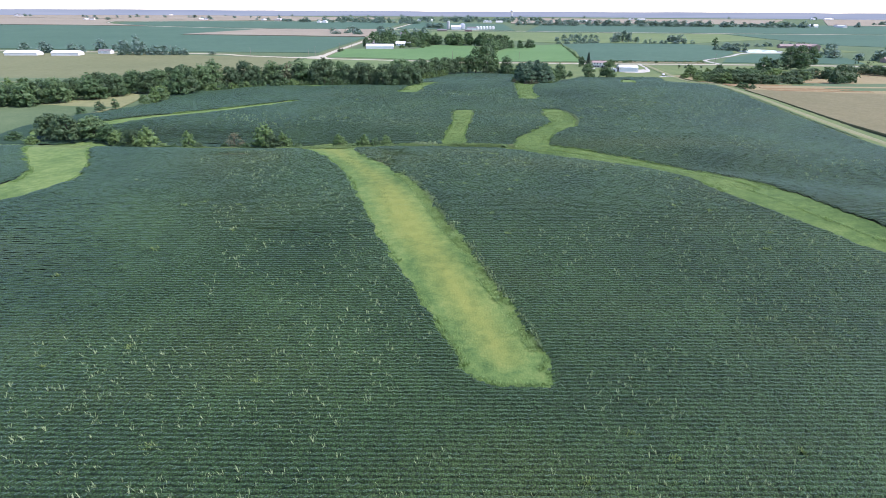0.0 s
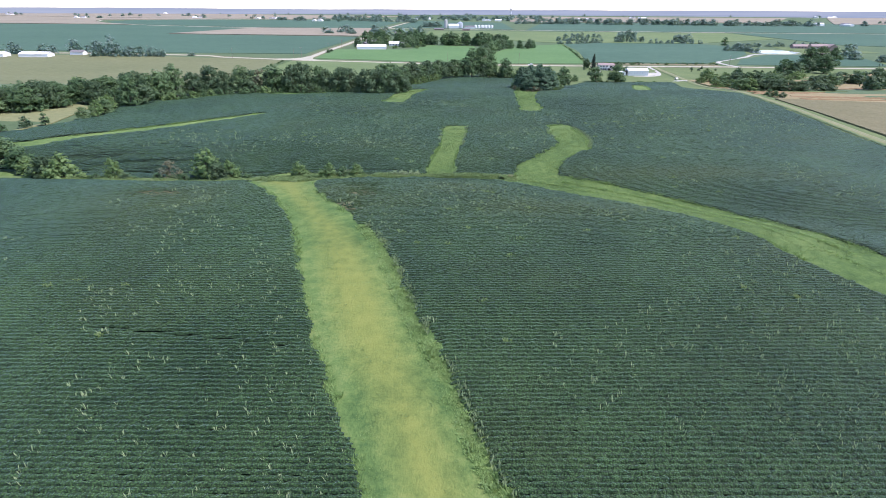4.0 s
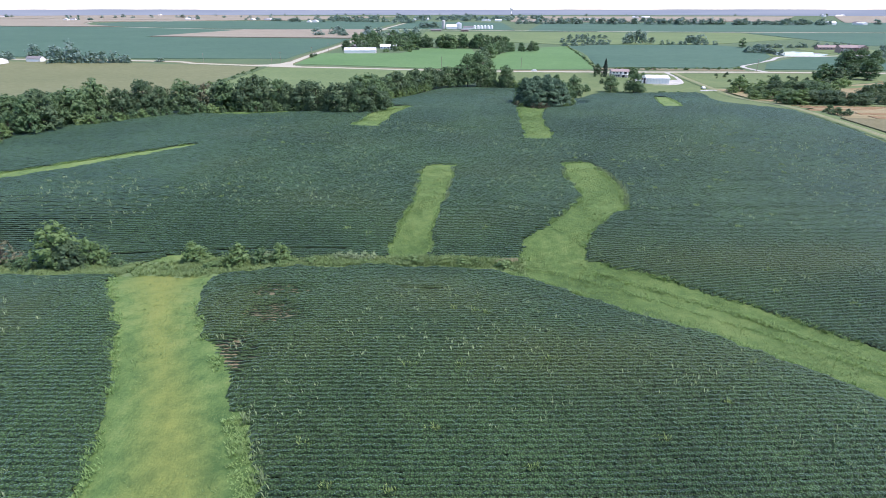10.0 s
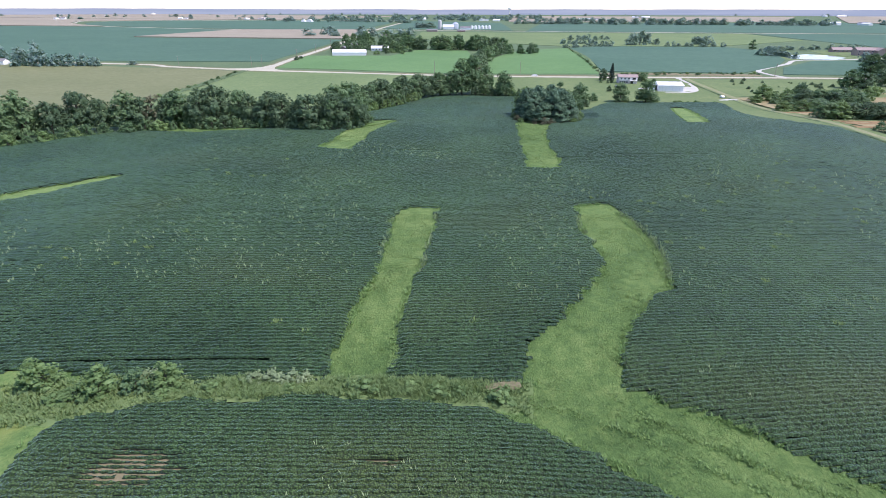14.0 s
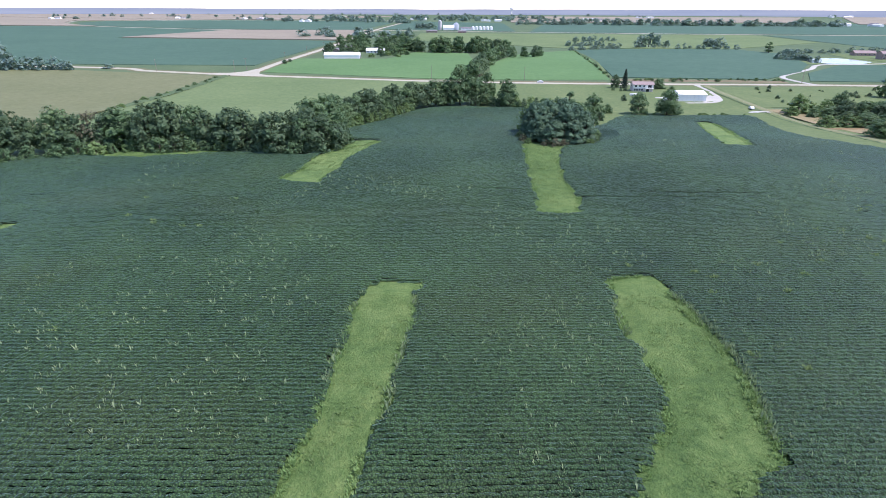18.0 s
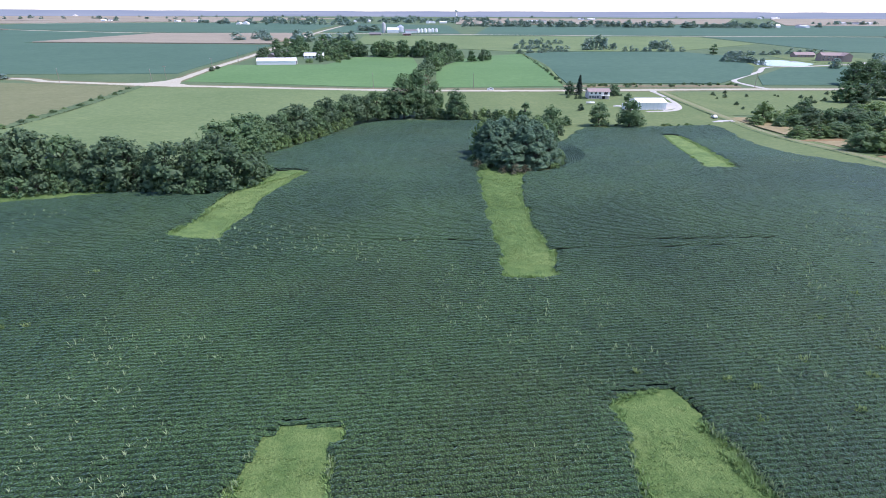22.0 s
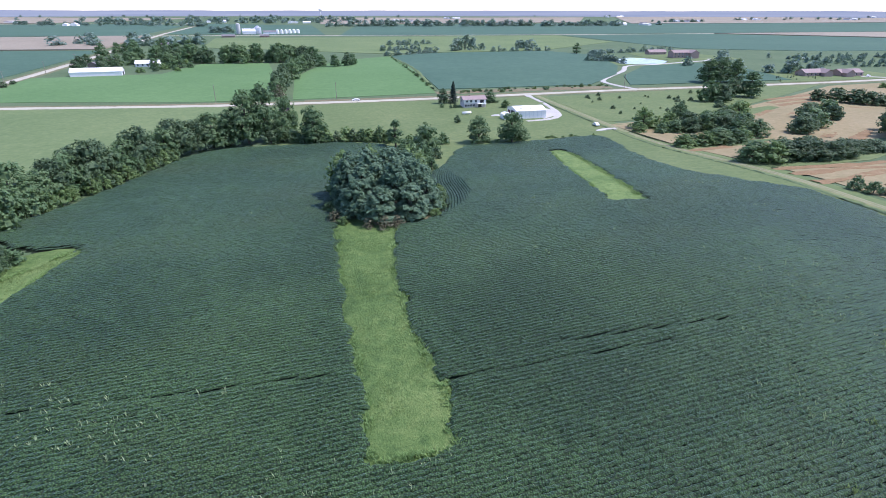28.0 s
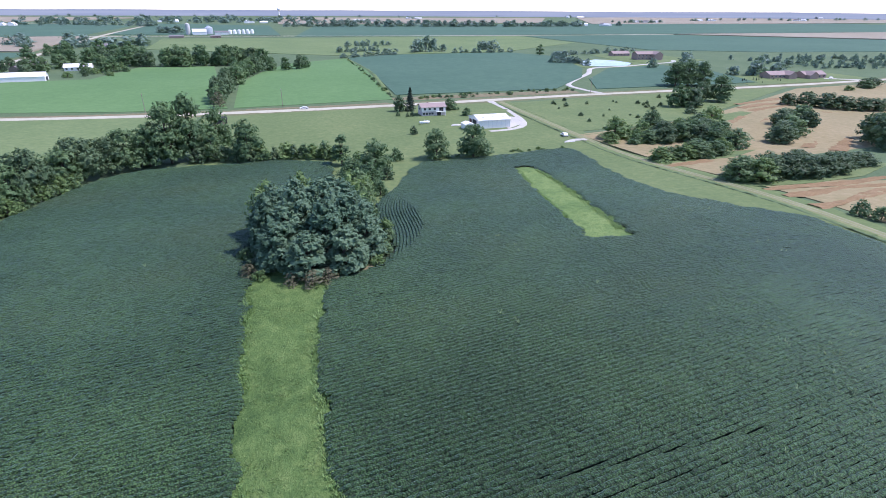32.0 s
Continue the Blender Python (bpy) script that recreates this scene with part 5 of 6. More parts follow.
# West: trees along the creek and the old wood behind.
for k, x, y, h, w in (("oak", -158, 152, 12, 13), ("oak", -166, 154, 11, 12), ("maple", -150, 156, 9.5, 12), ("maple", -142, 152, 8, 10), ("willow", -136, 148, 6, 8), ("willow", -130, 143, 6, 8), ("bush", -180, 152, 4, 7), ("bush", -188, 150, 4, 7), ("bush", -170, 148, 4, 6),
                      ("oak", -127, 143, 7.5, 9.5), ("willow", -121, 142, 8.8, 10.5), ("bush", -115, 141.5, 2.6, 5), ("bush", -111, 141.5, 2.2, 4), ("willow", -106, 143, 7.2, 5.5), ("dead", -88.5, 143.5, 7, 6.5), ("bush", -92, 142, 2.6, 4), ("bush", -85.5, 143, 2.4, 4),
                      ("willow", -77.5, 144, 9.8, 10.0), ("oak", -74.5, 142.5, 6.2, 7), ("willow", -70, 143, 6.6, 6.4), ("oak", -72.5, 142, 5.2, 6), ("willow", -49, 143, 5.2, 5.6), ("willow", -39.5, 141.5, 5.2, 5.8), ("bush", -35.5, 142.5, 3.6, 4), ("willow", -31.5, 143, 4.4, 4.6)):
    plant(k, x, y, h, w, group="creek side trees")
hedge([(-217, 207), (-207, 222), (-195, 235), (-186, 254), (-176, 268), (-160, 284)], 6.5, ("oak", "maple"), (10, 14), 5, "old wood west of the field", 0.95)
hedge([(-232, 200), (-212, 228), (-190, 252), (-168, 274)], 5.5, ("oak", "maple"), (10, 14), 4, "old wood west of the field", 1.0)
hedge([(-240, 218), (-222, 240), (-204, 258), (-188, 276), (-172, 290)], 7.0, ("oak", "maple", "willow"), (9, 13), 5, "old wood west of the field", 0.95)
hedge([(-160, 214), (-160, 226), (-165, 238), (-162, 250)], 5.0, ("maple", "bush", "willow"), (5, 8.5), 2, "old wood west of the field", 0.95)
hedge([(-330, 200), (-270, 205), (-235, 200)], 8, ("oak", "maple"), (9, 13), 5, "old wood west of the field")
for k, x, y, h, w in (("bush", -172, 196, 4.5, 5), ("poplar", -167, 200, 6, 4), ("bush", -176, 188, 3.5, 5)):
    plant(k, x, y, h, w, group="creek side trees")

p = smooth_line(BRUSH[2:], 2.4)
for x, y, w in p:
    if trng.random() < 0.75:
        h = trng.uniform(0.9, 2.0)
        plant("bush", x + trng.uniform(-1, 1), y + trng.uniform(-0.7, 0.7) * w * 0.5, h, h * trng.uniform(1.3, 2.2), 1, group="creek brush", label="low rounded brush on the creek bank")
for i in range(16):
    x = -118 + i * 4 + trng.uniform(-1.5, 1.5)
    h = trng.uniform(1.2, 3.0)
    plant("bush", x, 141.5 + trng.uniform(-1, 1), h, h * 1.6, group="creek brush", label="low rounded brush on the creek bank")

for x, y, w in ((-20.5, 144.6, 3.2), (-18, 145, 3.6), (-15.5, 144.9, 3.0), (-13.5, 144.7, 2.4), (-35.5, 144.6, 2.8), (-33.5, 144.8, 3.0)):
    plant("pale", x, y, 1.5, w, group="pale creek weeds")

# Farmstead to the north-west and far woods.
for x, y, h, w in ((-384, 583, 16, 17), (-372, 588, 20, 16), (-362, 582, 14, 15), (-350, 584, 12, 14), (-338, 583, 11, 13), (-326, 584, 10, 12), (-316, 583, 9, 10), (-395, 600, 14, 13), (-448, 640, 13, 15), (-453, 612, 9, 8), (-485, 600, 10, 15), (-500, 612, 12, 15), (-520, 606, 11, 14), (-470, 620, 9, 14), (-420, 625, 8, 12), (-290, 596, 4, 9)):
    mass("shelter_trees", x, y, h, w)


def far_wood(a, b, n, depth, h):
    for i in range(n):
        f = (i + trng.random()) / n
        hh = trng.uniform(*h)
        mass("far_woods", a[0] + (b[0] - a[0]) * f + trng.uniform(-depth, depth) * 0.3, a[1] + (b[1] - a[1]) * f + trng.uniform(-depth, depth), hh, hh * trng.uniform(1.2, 2.0))


far_wood((190, 1880), (1050, 1720), 70, 30, (10, 20))
far_wood((-600, 2500), (420, 2700), 120, 300, (11, 20))
far_wood((-90, 1470), (-40, 1430), 10, 20, (9, 14))
far_wood((-420, 2150), (-120, 2000), 26, 90, (9, 14))
far_wood((300, 2300), (900, 2250), 30, 120, (9, 15))
far_wood((-250, 1120), (-60, 1060), 14, 40, (10, 16))
far_wood((-760, 2370), (-560, 2140), 9, 25, (9, 13))
far_wood((1000, 1850), (1120, 1800), 9, 25, (9, 14))
far_wood((1500, 2150), (1700, 2100), 10, 30, (9, 14))
far_wood((-2600, 3600), (3000, 3700), 80, 350, (8, 13))
far_wood((2200, 2300), (3000, 2000), 14, 60, (9, 14))
far_wood((-1900, 2700), (-900, 2900), 16, 80, (9, 15))

# ---- buildings and small things ----
def windows(parent, spots, w, h, frame_mat=M_WHITE):
    """Windows standing proud of a wall: spots are (x, y, z, turn)."""
    for x, y, z, rz in spots:
        bm = bmesh.new()
        box(bm, -w / 2 - 0.08, w / 2 + 0.08, -0.04, 0.05, -h / 2 - 0.08, h / 2 + 0.08)
        fr = part("window_frame", bm, frame_mat, parent)
        fr.matrix_basis = pose(x, y, z, 0, 0, rz)
        bm = bmesh.new()
        box(bm, -w / 2, w / 2, -0.075, -0.03, -h / 2, h / 2)
        part("pane", bm, M_GLASS, fr, "dark window glass")


def gable(parent, lx, ly, wall, rise, wall_mat, roof_mat, over=0.4, axis="x", gable_mat=None):
    """Walls with gables and an overhanging roof, ridge along the axis; the thing's own centre is the plan's middle."""
    bm = bmesh.new()
    a, b = lx / 2, ly / 2
    if axis == "x":
        ridge = [(-a, 0), (a, 0)]
    else:
        ridge = [(0, -b), (0, b)]
    lo = [bm.verts.new((x, y, -0.4)) for x, y in ((-a, -b), (a, -b), (a, b), (-a, b))]
    hi = [bm.verts.new((x, y, wall)) for x, y in ((-a, -b), (a, -b), (a, b), (-a, b))]
    rv = [bm.verts.new((x, y, wall + rise)) for x, y in ridge]
    for i in range(4):
        bm.faces.new((lo[i], lo[(i + 1) % 4], hi[(i + 1) % 4], hi[i]))
    if axis == "x":
        bm.faces.new((hi[1], hi[2], rv[1]))
        bm.faces.new((hi[3], hi[0], rv[0]))
    else:
        bm.faces.new((hi[0], hi[1], rv[0]))
        bm.faces.new((hi[2], hi[3], rv[1]))
    part("wall", bm, wall_mat, parent)
    half, run = (b, a) if axis == "x" else (a, b)
    k = rise / half
    for side in (-1, 1):
        bm = bmesh.new()
        pts = [(-run - over, side * (half + over), wall - over * k), (run + over, side * (half + over), wall - over * k), (run + over, 0, wall + rise), (-run - over, 0, wall + rise)]
        vs = []
        for dz in (0.03, 0.18):
            vs.append([bm.verts.new(((x, y, z + dz) if axis == "x" else (y, x, z + dz))) for x, y, z in pts])
        bm.faces.new(vs[0])
        bm.faces.new(vs[1])
        for i in range(4):
            bm.faces.new((vs[0][i], vs[0][(i + 1) % 4], vs[1][(i + 1) % 4], vs[1][i]))
        bmesh.ops.recalc_face_normals(bm, faces=bm.faces[:])
        part("roof", bm, roof_mat, parent)
    return parent


def door(parent, x, y, w, h, mat, rz=0.0, z=0.0, label=""):
    bm = bmesh.new()
    box(bm, -w / 2, w / 2, -0.06, 0.04, 0, h)
    d = part("door", bm, mat, parent, label)
    d.matrix_basis = pose(x, y, z, 0, 0, rz)
    return d


# Farmhouse: two storeys, white over brick, mauve shingles, a porch below and a balcony above.
house = tagged(thing("farmhouse", 132.6, 493.5, rz=-4, scale=0.86), "two-storey farmhouse with mauve roof and white balcony", "house")
gable(house, 15, 9.5, 5.4, 1.5, M_PALEBRICK, M_ROOFB, 0.8)
bm = bmesh.new()
box(bm, -7.53, 7.53, -4.81, -4.74, 2.85, 5.38)
part("upper_siding", bm, M_WHITE, house, "white upper siding")
windows(house, [(-5.6, -4.87, 4.2, 0), (-2.6, -4.87, 4.2, 0), (0.6, -4.87, 4.2, 0), (-6.2, -4.81, 1.5, 0), (-4.4, -4.81, 1.5, 0), (-2.6, -4.81, 1.5, 0), (-0.8, -4.81, 1.5, 0), (7.56, -1.5, 4.0, 90), (7.56, -1.5, 1.5, 90), (-7.56, 0.5, 4.0, -90)], 1.4, 1.3)
door(house, 3.4, -4.8, 2.6, 2.2, M_DARK, label="dark patio door")
door(house, 4.8, -4.88, 2.6, 2.1, M_DARK, z=2.8, label="dark balcony door")
bm = bmesh.new()
box(bm, 1.4, 7.5, -6.8, -4.82, 2.6, 2.8)
balcony = part("balcony", bm, M_WHITE, house)
for x in (1.6, 4.3, 7.0):
    bm = bmesh.new()
    box(bm, x - 0.08, x + 0.08, -6.55, -6.4, -0.2, 2.55)
    part("post", bm, M_WHITE, balcony)
bm = bmesh.new()
box(bm, 1.4, 7.2, -6.58, -6.52, 3.6, 3.7)
for i in range(16):
    box(bm, 1.45 + i * 0.38, 1.49 + i * 0.38, -6.57, -6.53, 2.75, 3.6)
part("railing", bm, M_WHITE, balcony)
bm = bmesh.new()
box(bm, -2.6, -1.8, 0.6, 1.4, 5.8, 7.5, 0.04)
part("chimney", bm, M_BRICK, house)

# Machine shed.
shed = tagged(thing("machine_shed", 149.0, 456.5, rz=-3), "long white metal machine shed with pale roof", "shed")
gable(shed, 16, 14, 3.9, 1.5, M_WHITE, M_ROOFW, 0.35)
# Solid panel with the doorway's inner shade as its colour.
door(shed, -8.05, -1.0, 5.0, 3.4, M_DARK, -90, label="dark panel for the shade in the open shed doorway")
door(shed, -8.07, 4.2, 3.0, 3.0, M_RED, -90, label="dark red sliding door")
for i in range(8):
    bm = bmesh.new()
    box(bm, -7.8 + i * 2.2, -7.72 + i * 2.2, -7.04, -7.0, 0, 3.8)
    part("seam", bm, M_STEEL, shed)
for x, y in ((-5, -3.5), (0.5, -3.5), (5.5, -3.5)):
    bm = bmesh.new()
    box(bm, x - 0.5, x + 0.5, y - 0.9, y + 0.9, 4.6, 4.95, 0.05)
    part("roof_vent", bm, M_STEEL, shed)
annex = tagged(thing("lean_to", 136.0, 452.5, rz=-3), "small white lean-to beside the machine shed", "shed")
gable(annex, 4.5, 6, 2.4, 0.7, M_WHITE, M_ROOFW, 0.2, "y")
# Solid panel coloured as the shade inside the lean-to.
door(annex, -0.3, -3.06, 2.2, 2.0, M_DARK, label="dark panel for the shade in the open front")

# White propane tank, boards and a pale heap.
tank = tagged(thing("propane_tank", 120.5, 470.0, rz=4), "white cylindrical propane tank on the lawn", "tank")
bm = bmesh.new()
tube(bm, (-2.2, 0, 1.0), (2.2, 0, 1.0), 0.6, 0.6, 14)
bmesh.ops.create_uvsphere(bm, u_segments=12, v_segments=8, radius=0.6, matrix=Matrix.Translation((-2.2, 0, 1.0)))
bmesh.ops.create_uvsphere(bm, u_segments=12, v_segments=8, radius=0.6, matrix=Matrix.Translation((2.2, 0, 1.0)))
part("vessel", bm, M_WHITE, tank, smooth=True)
for x in (-1.5, 1.5):
    bm = bmesh.new()
    box(bm, x - 0.15, x + 0.15, -0.45, 0.45, -0.1, 0.55)
    part("saddle", bm, M_CONC, tank)
bm = bmesh.new()
tube(bm, (0, 0, 1.5), (0, 0, 1.85), 0.2, 0.2, 10)
part("valve_cap", bm, M_STEEL, tank)


def heap(name, x, y, rx, ry, h, mat, label, category):
    bm = bmesh.new()
    bmesh.ops.create_icosphere(bm, subdivisions=3, radius=1.0)
    for v in bm.verts:
        k = 1 + 0.35 * (noise.noise(v.co * 2.1 + Vector((x, y, 0))))
        v.co = Vector((v.co.x * rx * k, v.co.y * ry * k, max(v.co.z, -0.1) * h * k))
    ob = part(name, bm, mat)
    ob.location = (x, y, gz(x, y))
    return tagged(ob, label, category)


heap("gravel_heap", 170.5, 413.5, 5.0, 1.6, 0.8, M_GRAVEL, "low heap of pale crushed rock by the lane", "heap")
heap("gravel_heap", 166, 412.5, 3.0, 1.3, 0.6, M_CONC, "low heap of pale broken concrete", "heap")
heap("stone_heap", 134, 462, 3.0, 1.2, 0.6, M_CONC, "pale stone pile on the lawn", "heap")


def vehicle(x, y, rz, paint, label, kind="car"):
    car = tagged(thing("car", x, y, gz(x, y) + 0.12, rz), label, "car")
    bm = bmesh.new()
    prof = [(-2.3, 0.35), (-2.35, 0.75), (-2.2, 0.98), (-1.75, 1.02), (-1.2, 1.5), (0.5, 1.52), (1.05, 1.05), (2.1, 0.92), (2.35, 0.7), (2.3, 0.35)]
    lft = [bm.verts.new((px, -0.88, pz)) for px, pz in prof]
    rgt = [bm.verts.new((px, 0.88, pz)) for px, pz in prof]
    bm.faces.new(lft)
    bm.faces.new(rgt[::-1])
    for i in range(len(prof)):
        j = (i + 1) % len(prof)
        bm.faces.new((lft[i], rgt[i], rgt[j], lft[j]))
    bmesh.ops.recalc_face_normals(bm, faces=bm.faces[:])
    bmesh.ops.bevel(bm, geom=bm.edges[:], offset=0.05, segments=1, affect="EDGES")
    part("body", bm, paint, car)
    for s in (-1, 1):
        bm = bmesh.new()
        box(bm, -1.0, 0.55, s * 0.9 - 0.015, s * 0.9 + 0.015, 1.06, 1.4)
        part("side_window", bm, M_GLASS, car)
    bm = bmesh.new()
    bmesh.ops.create_cube(bm, size=1, matrix=Matrix.Translation((0.82, 0, 1.28)) @ Matrix.Rotation(radians(40), 4, "Y") @ Matrix.Diagonal((0.04, 1.5, 0.62, 1)))
    part("windscreen", bm, M_GLASS, car)
    for wx in (-1.45, 1.45):
        for s in (-1, 1):
            bm = bmesh.new()
            tube(bm, (wx, s * 0.74, 0.22), (wx, s * 0.95, 0.22), 0.34, 0.34, 14)
            wheel = part("wheel", bm, M_RUBBER, car)
            bm = bmesh.new()
            tube(bm, (wx, s * 0.95, 0.22), (wx, s * 0.965, 0.22), 0.2, 0.2, 10)
            part("rim", bm, M_STEEL, wheel)
    return car


vehicle(170.0, 423.0, 80, M_WHITE, "white car parked on the farm lane")
vehicle(70.4, 529.6, 178, M_WHITE, "white car on the country road")

# Dark equipment hut under the trees by the road.
hut = tagged(thing("hut", 27.5, 503.5, rz=10), "small dark hut beside the trees", "hut")
gable(hut, 5, 3.5, 2.3, 0.9, M_DARK, M_DARK, 0.3)
door(hut, 0.8, -1.8, 1.4, 1.9, M_WOOD)


def barn(name, x, y, rz, lx, ly, wall, rise, wm, rm, label, axis="x", category="barn", openings=0):
    ob = tagged(thing(name, x, y, rz=rz), label, category)
    gable(ob, lx, ly, wall, rise, wm, rm, 0.3, axis)
    for i in range(openings):
        door(ob, -lx / 2 + (i + 0.5) * lx / openings, -ly / 2 - 0.06, lx / openings * 0.72, wall * 0.6, M_WOOD, label="brown boarded bay")
    return ob


def simple_house(x, y, rz, lx, ly, wm, rm, label, storeys=1, wing=None):
    ob = tagged(thing("house", x, y, rz=rz), label, "house")
    gable(ob, lx, ly, 2.9 * storeys, 2.4, wm, rm, 0.5)
    n = max(2, int(lx / 4))
    for s in range(storeys):
        windows(ob, [(-lx / 2 + (i + 0.5) * lx / n, -ly / 2 - 0.06, 1.6 + 2.9 * s, 0) for i in range(n)], 1.4, 1.3)
    door(ob, 0.4, -ly / 2 - 0.07, 1.1, 2.1, M_WOOD)
    if wing:
        w = new("wing")
        w.parent = ob
        w.matrix_basis = pose(*wing[:2], 0, 0, 0, 0)
        gable(w, wing[2], wing[3], 2.9 * storeys, 2.6, wm, rm, 0.5, "y")
    return ob


# North farmstead.
long_barn = barn("barn", -108, 699, 2, 36, 11, 3.2, 2.6, M_WHITE, M_ROOFW, "long low white-roofed livestock barn")
# Solid panel coloured as the shade inside the barn's end.
door(long_barn, 18.06, 0.0, 5.0, 2.6, M_DARK, 90, label="dark panel for the shade in the open barn end")
simple_house(-84, 771, 0, 20, 9, M_WHITE, M_ROOFW, "white farmhouse among trees")
simple_house(-104, 1000, 0, 12, 9, M_WHITE, M_ROOFG, "tall white farmhouse among trees", 2)
barn("barn", -128, 830, 10, 14, 8, 2.6, 2, M_WOOD, M_ROOFG, "weathered grey barn among farm trees")
barn("barn", -128, 775, 80, 12, 8, 2.6, 2, M_WOOD, M_ROOFG, "low weathered wooden outbuilding")
barn("barn", -40, 1260, 0, 22, 10, 2.6, 2, M_WOOD, M_ROOFG, "long weathered open-front shed", openings=4)
barn("barn", 20, 1250, 0, 16, 9, 2.6, 2, M_RED, M_ROOFG, "weathered red open-front shed", openings=3)

# Grain farm with silo and bins.
barn("barn", -8, 1365, 0, 24, 14, 5.5, 4.5, M_WHITE, M_ROOFW, "large white gabled barn")
barn("barn", 30, 1362, 0, 24, 12, 4, 2.5, M_WHITE, M_ROOFG, "white farm shed with grey roof")


def bin_of(x, y, r, h, mat, label):
    ob = tagged(thing("grain_bin", x, y), label, "grain bin", "grain bins")
    bm = bmesh.new()
    tube(bm, (0, 0, -0.3), (0, 0, h), r, r, 18)
    part("drum", bm, mat, ob)
    bm = bmesh.new()
    tube(bm, (0, 0, h), (0, 0, h + r * 0.55), r * 1.04, r * 0.1, 18)
    part("cone_roof", bm, mat, ob)
    return ob


bin_of(-27, 1368, 4, 18, M_CONC, "tall pale concrete silo")
bin_of(8, 1385, 7, 11, M_STEEL, "wide galvanised grain bin")
for i in range(6):
    bin_of(45 + i * 8, 1372 + i * 3, 3.2, 6.5, M_WHITE, "small white grain bin")

# Western farmstead.
barn("barn", -445, 573, 3, 30, 12, 3, 2.2, M_WHITE, M_ROOFW, "long pale-roofed farm building")
barn("barn", -494, 571, 3, 36, 12, 3, 2.2, M_WHITE, M_ROOFW, "long white farm building")
barn("barn", -415, 596, 0, 14, 8, 3, 2, M_WHITE, M_ROOFG, "small white farm house", category="house")

# Brick houses to the east.
simple_house(462, 718, -10, 26, 12, M_BRICK, M_ROOFB, "large two-storey brick house above the pond", 2, (9, -6, 9, 12))
simple_house(466, 768, -6, 22, 10, M_BRICK, M_ROOFB, "long brick house behind the pond", 1)
simple_house(462, 556, -6, 24, 11, M_BRICK, M_ROOFB, "brick ranch house with hipped mauve roof", 1, (7, -5, 8, 10))
simple_house(492, 549, -6, 22, 11, M_BRICK, M_ROOFB, "brick ranch house with white garage", 1, (-6, -5, 8, 10))
vehicle(503, 538, 20, M_WHITE, "white car before the ranch house")

# Water tower on the horizon.
tower = tagged(thing("water_tower", 298, 3180), "white water tower on a single stem", "water tower")
bm = bmesh.new()
tube(bm, (0, 0, -1), (0, 0, 36), 3.2, 2.4, 14)
part("stem", bm, M_WHITE, tower)
bm = bmesh.new()
bmesh.ops.create_uvsphere(bm, u_segments=20, v_segments=12, radius=9, matrix=Matrix.Translation((0, 0, 40)) @ Matrix.Diagonal((1, 1, 0.75, 1)))
part("tank", bm, M_WHITE, tower, smooth=True)


def pole(x, y, h=10.0, rz=0.0):
    ob = tagged(thing("power_pole", x, y, rz=rz), "weathered wooden power pole with a crossarm", "pole", "power poles")
    bm = bmesh.new()
    tube(bm, (0, 0, -0.5), (0, 0, h), 0.17, 0.11, 8)
    part("post", bm, M_WOOD, ob)
    bm = bmesh.new()
    box(bm, -1.1, 1.1, -0.06, 0.06, h - 0.7, h - 0.52)
    arm = part("crossarm", bm, M_WOOD, ob)
    for dx in (-1.0, 0.0, 1.0):
        bm = bmesh.new()
        tube(bm, (dx, 0, h - 0.52), (dx, 0, h - 0.3), 0.05, 0.04, 6)
        part("insulator", bm, M_CONC, arm)
    return ob


for x, y, rz in ((-340, 600, 100), (-238, 577, 100), (-171, 572, 100), (-168, 590, 10), (-151, 645, 10), (-150, 720, 10), (-150, 800, 10), (-10, 545, 95), (60, 540, 95), (262, 534, 90)):
    pole(x, y, 10, rz)

# Far farmsteads along the horizon: houses and sheds with their trees.
frng = random.Random(8)
for x, y in ((-1500, 2300), (-1150, 2500), (-820, 2450), (-2100, 2700), (-530, 2100), (760, 1950), (1080, 1810), (1220, 1790), (1640, 2130), (2100, 2250), (2500, 2080), (2900, 2300), (560, 2500), (150, 2350), (-150, 2500), (1900, 3000), (-1700, 3300), (900, 2900)):
    for k in range(frng.randint(2, 4)):
        barn("barn", x + frng.uniform(-45, 45), y + frng.uniform(-20, 20), frng.choice((0, 90)) + frng.uniform(-8, 8), frng.uniform(16, 34), frng.uniform(10, 14), frng.uniform(4, 6), frng.uniform(2.5, 4), M_WHITE, frng.choice((M_ROOFW, M_ROOFW, M_ROOFG)), "distant white farm building")
    for k in range(4):
        mass("far_woods", x + frng.uniform(-80, 80), y + frng.uniform(10, 40), frng.uniform(9, 14), frng.uniform(12, 20))

join_masses({"orchard": "young orchard trees in loose rows", "far_woods": "distant woods and farmstead trees towards the horizon", "field_edge_trees": "low trees along the far field edges", "shelter_trees": "shelter trees round the western farmstead"})

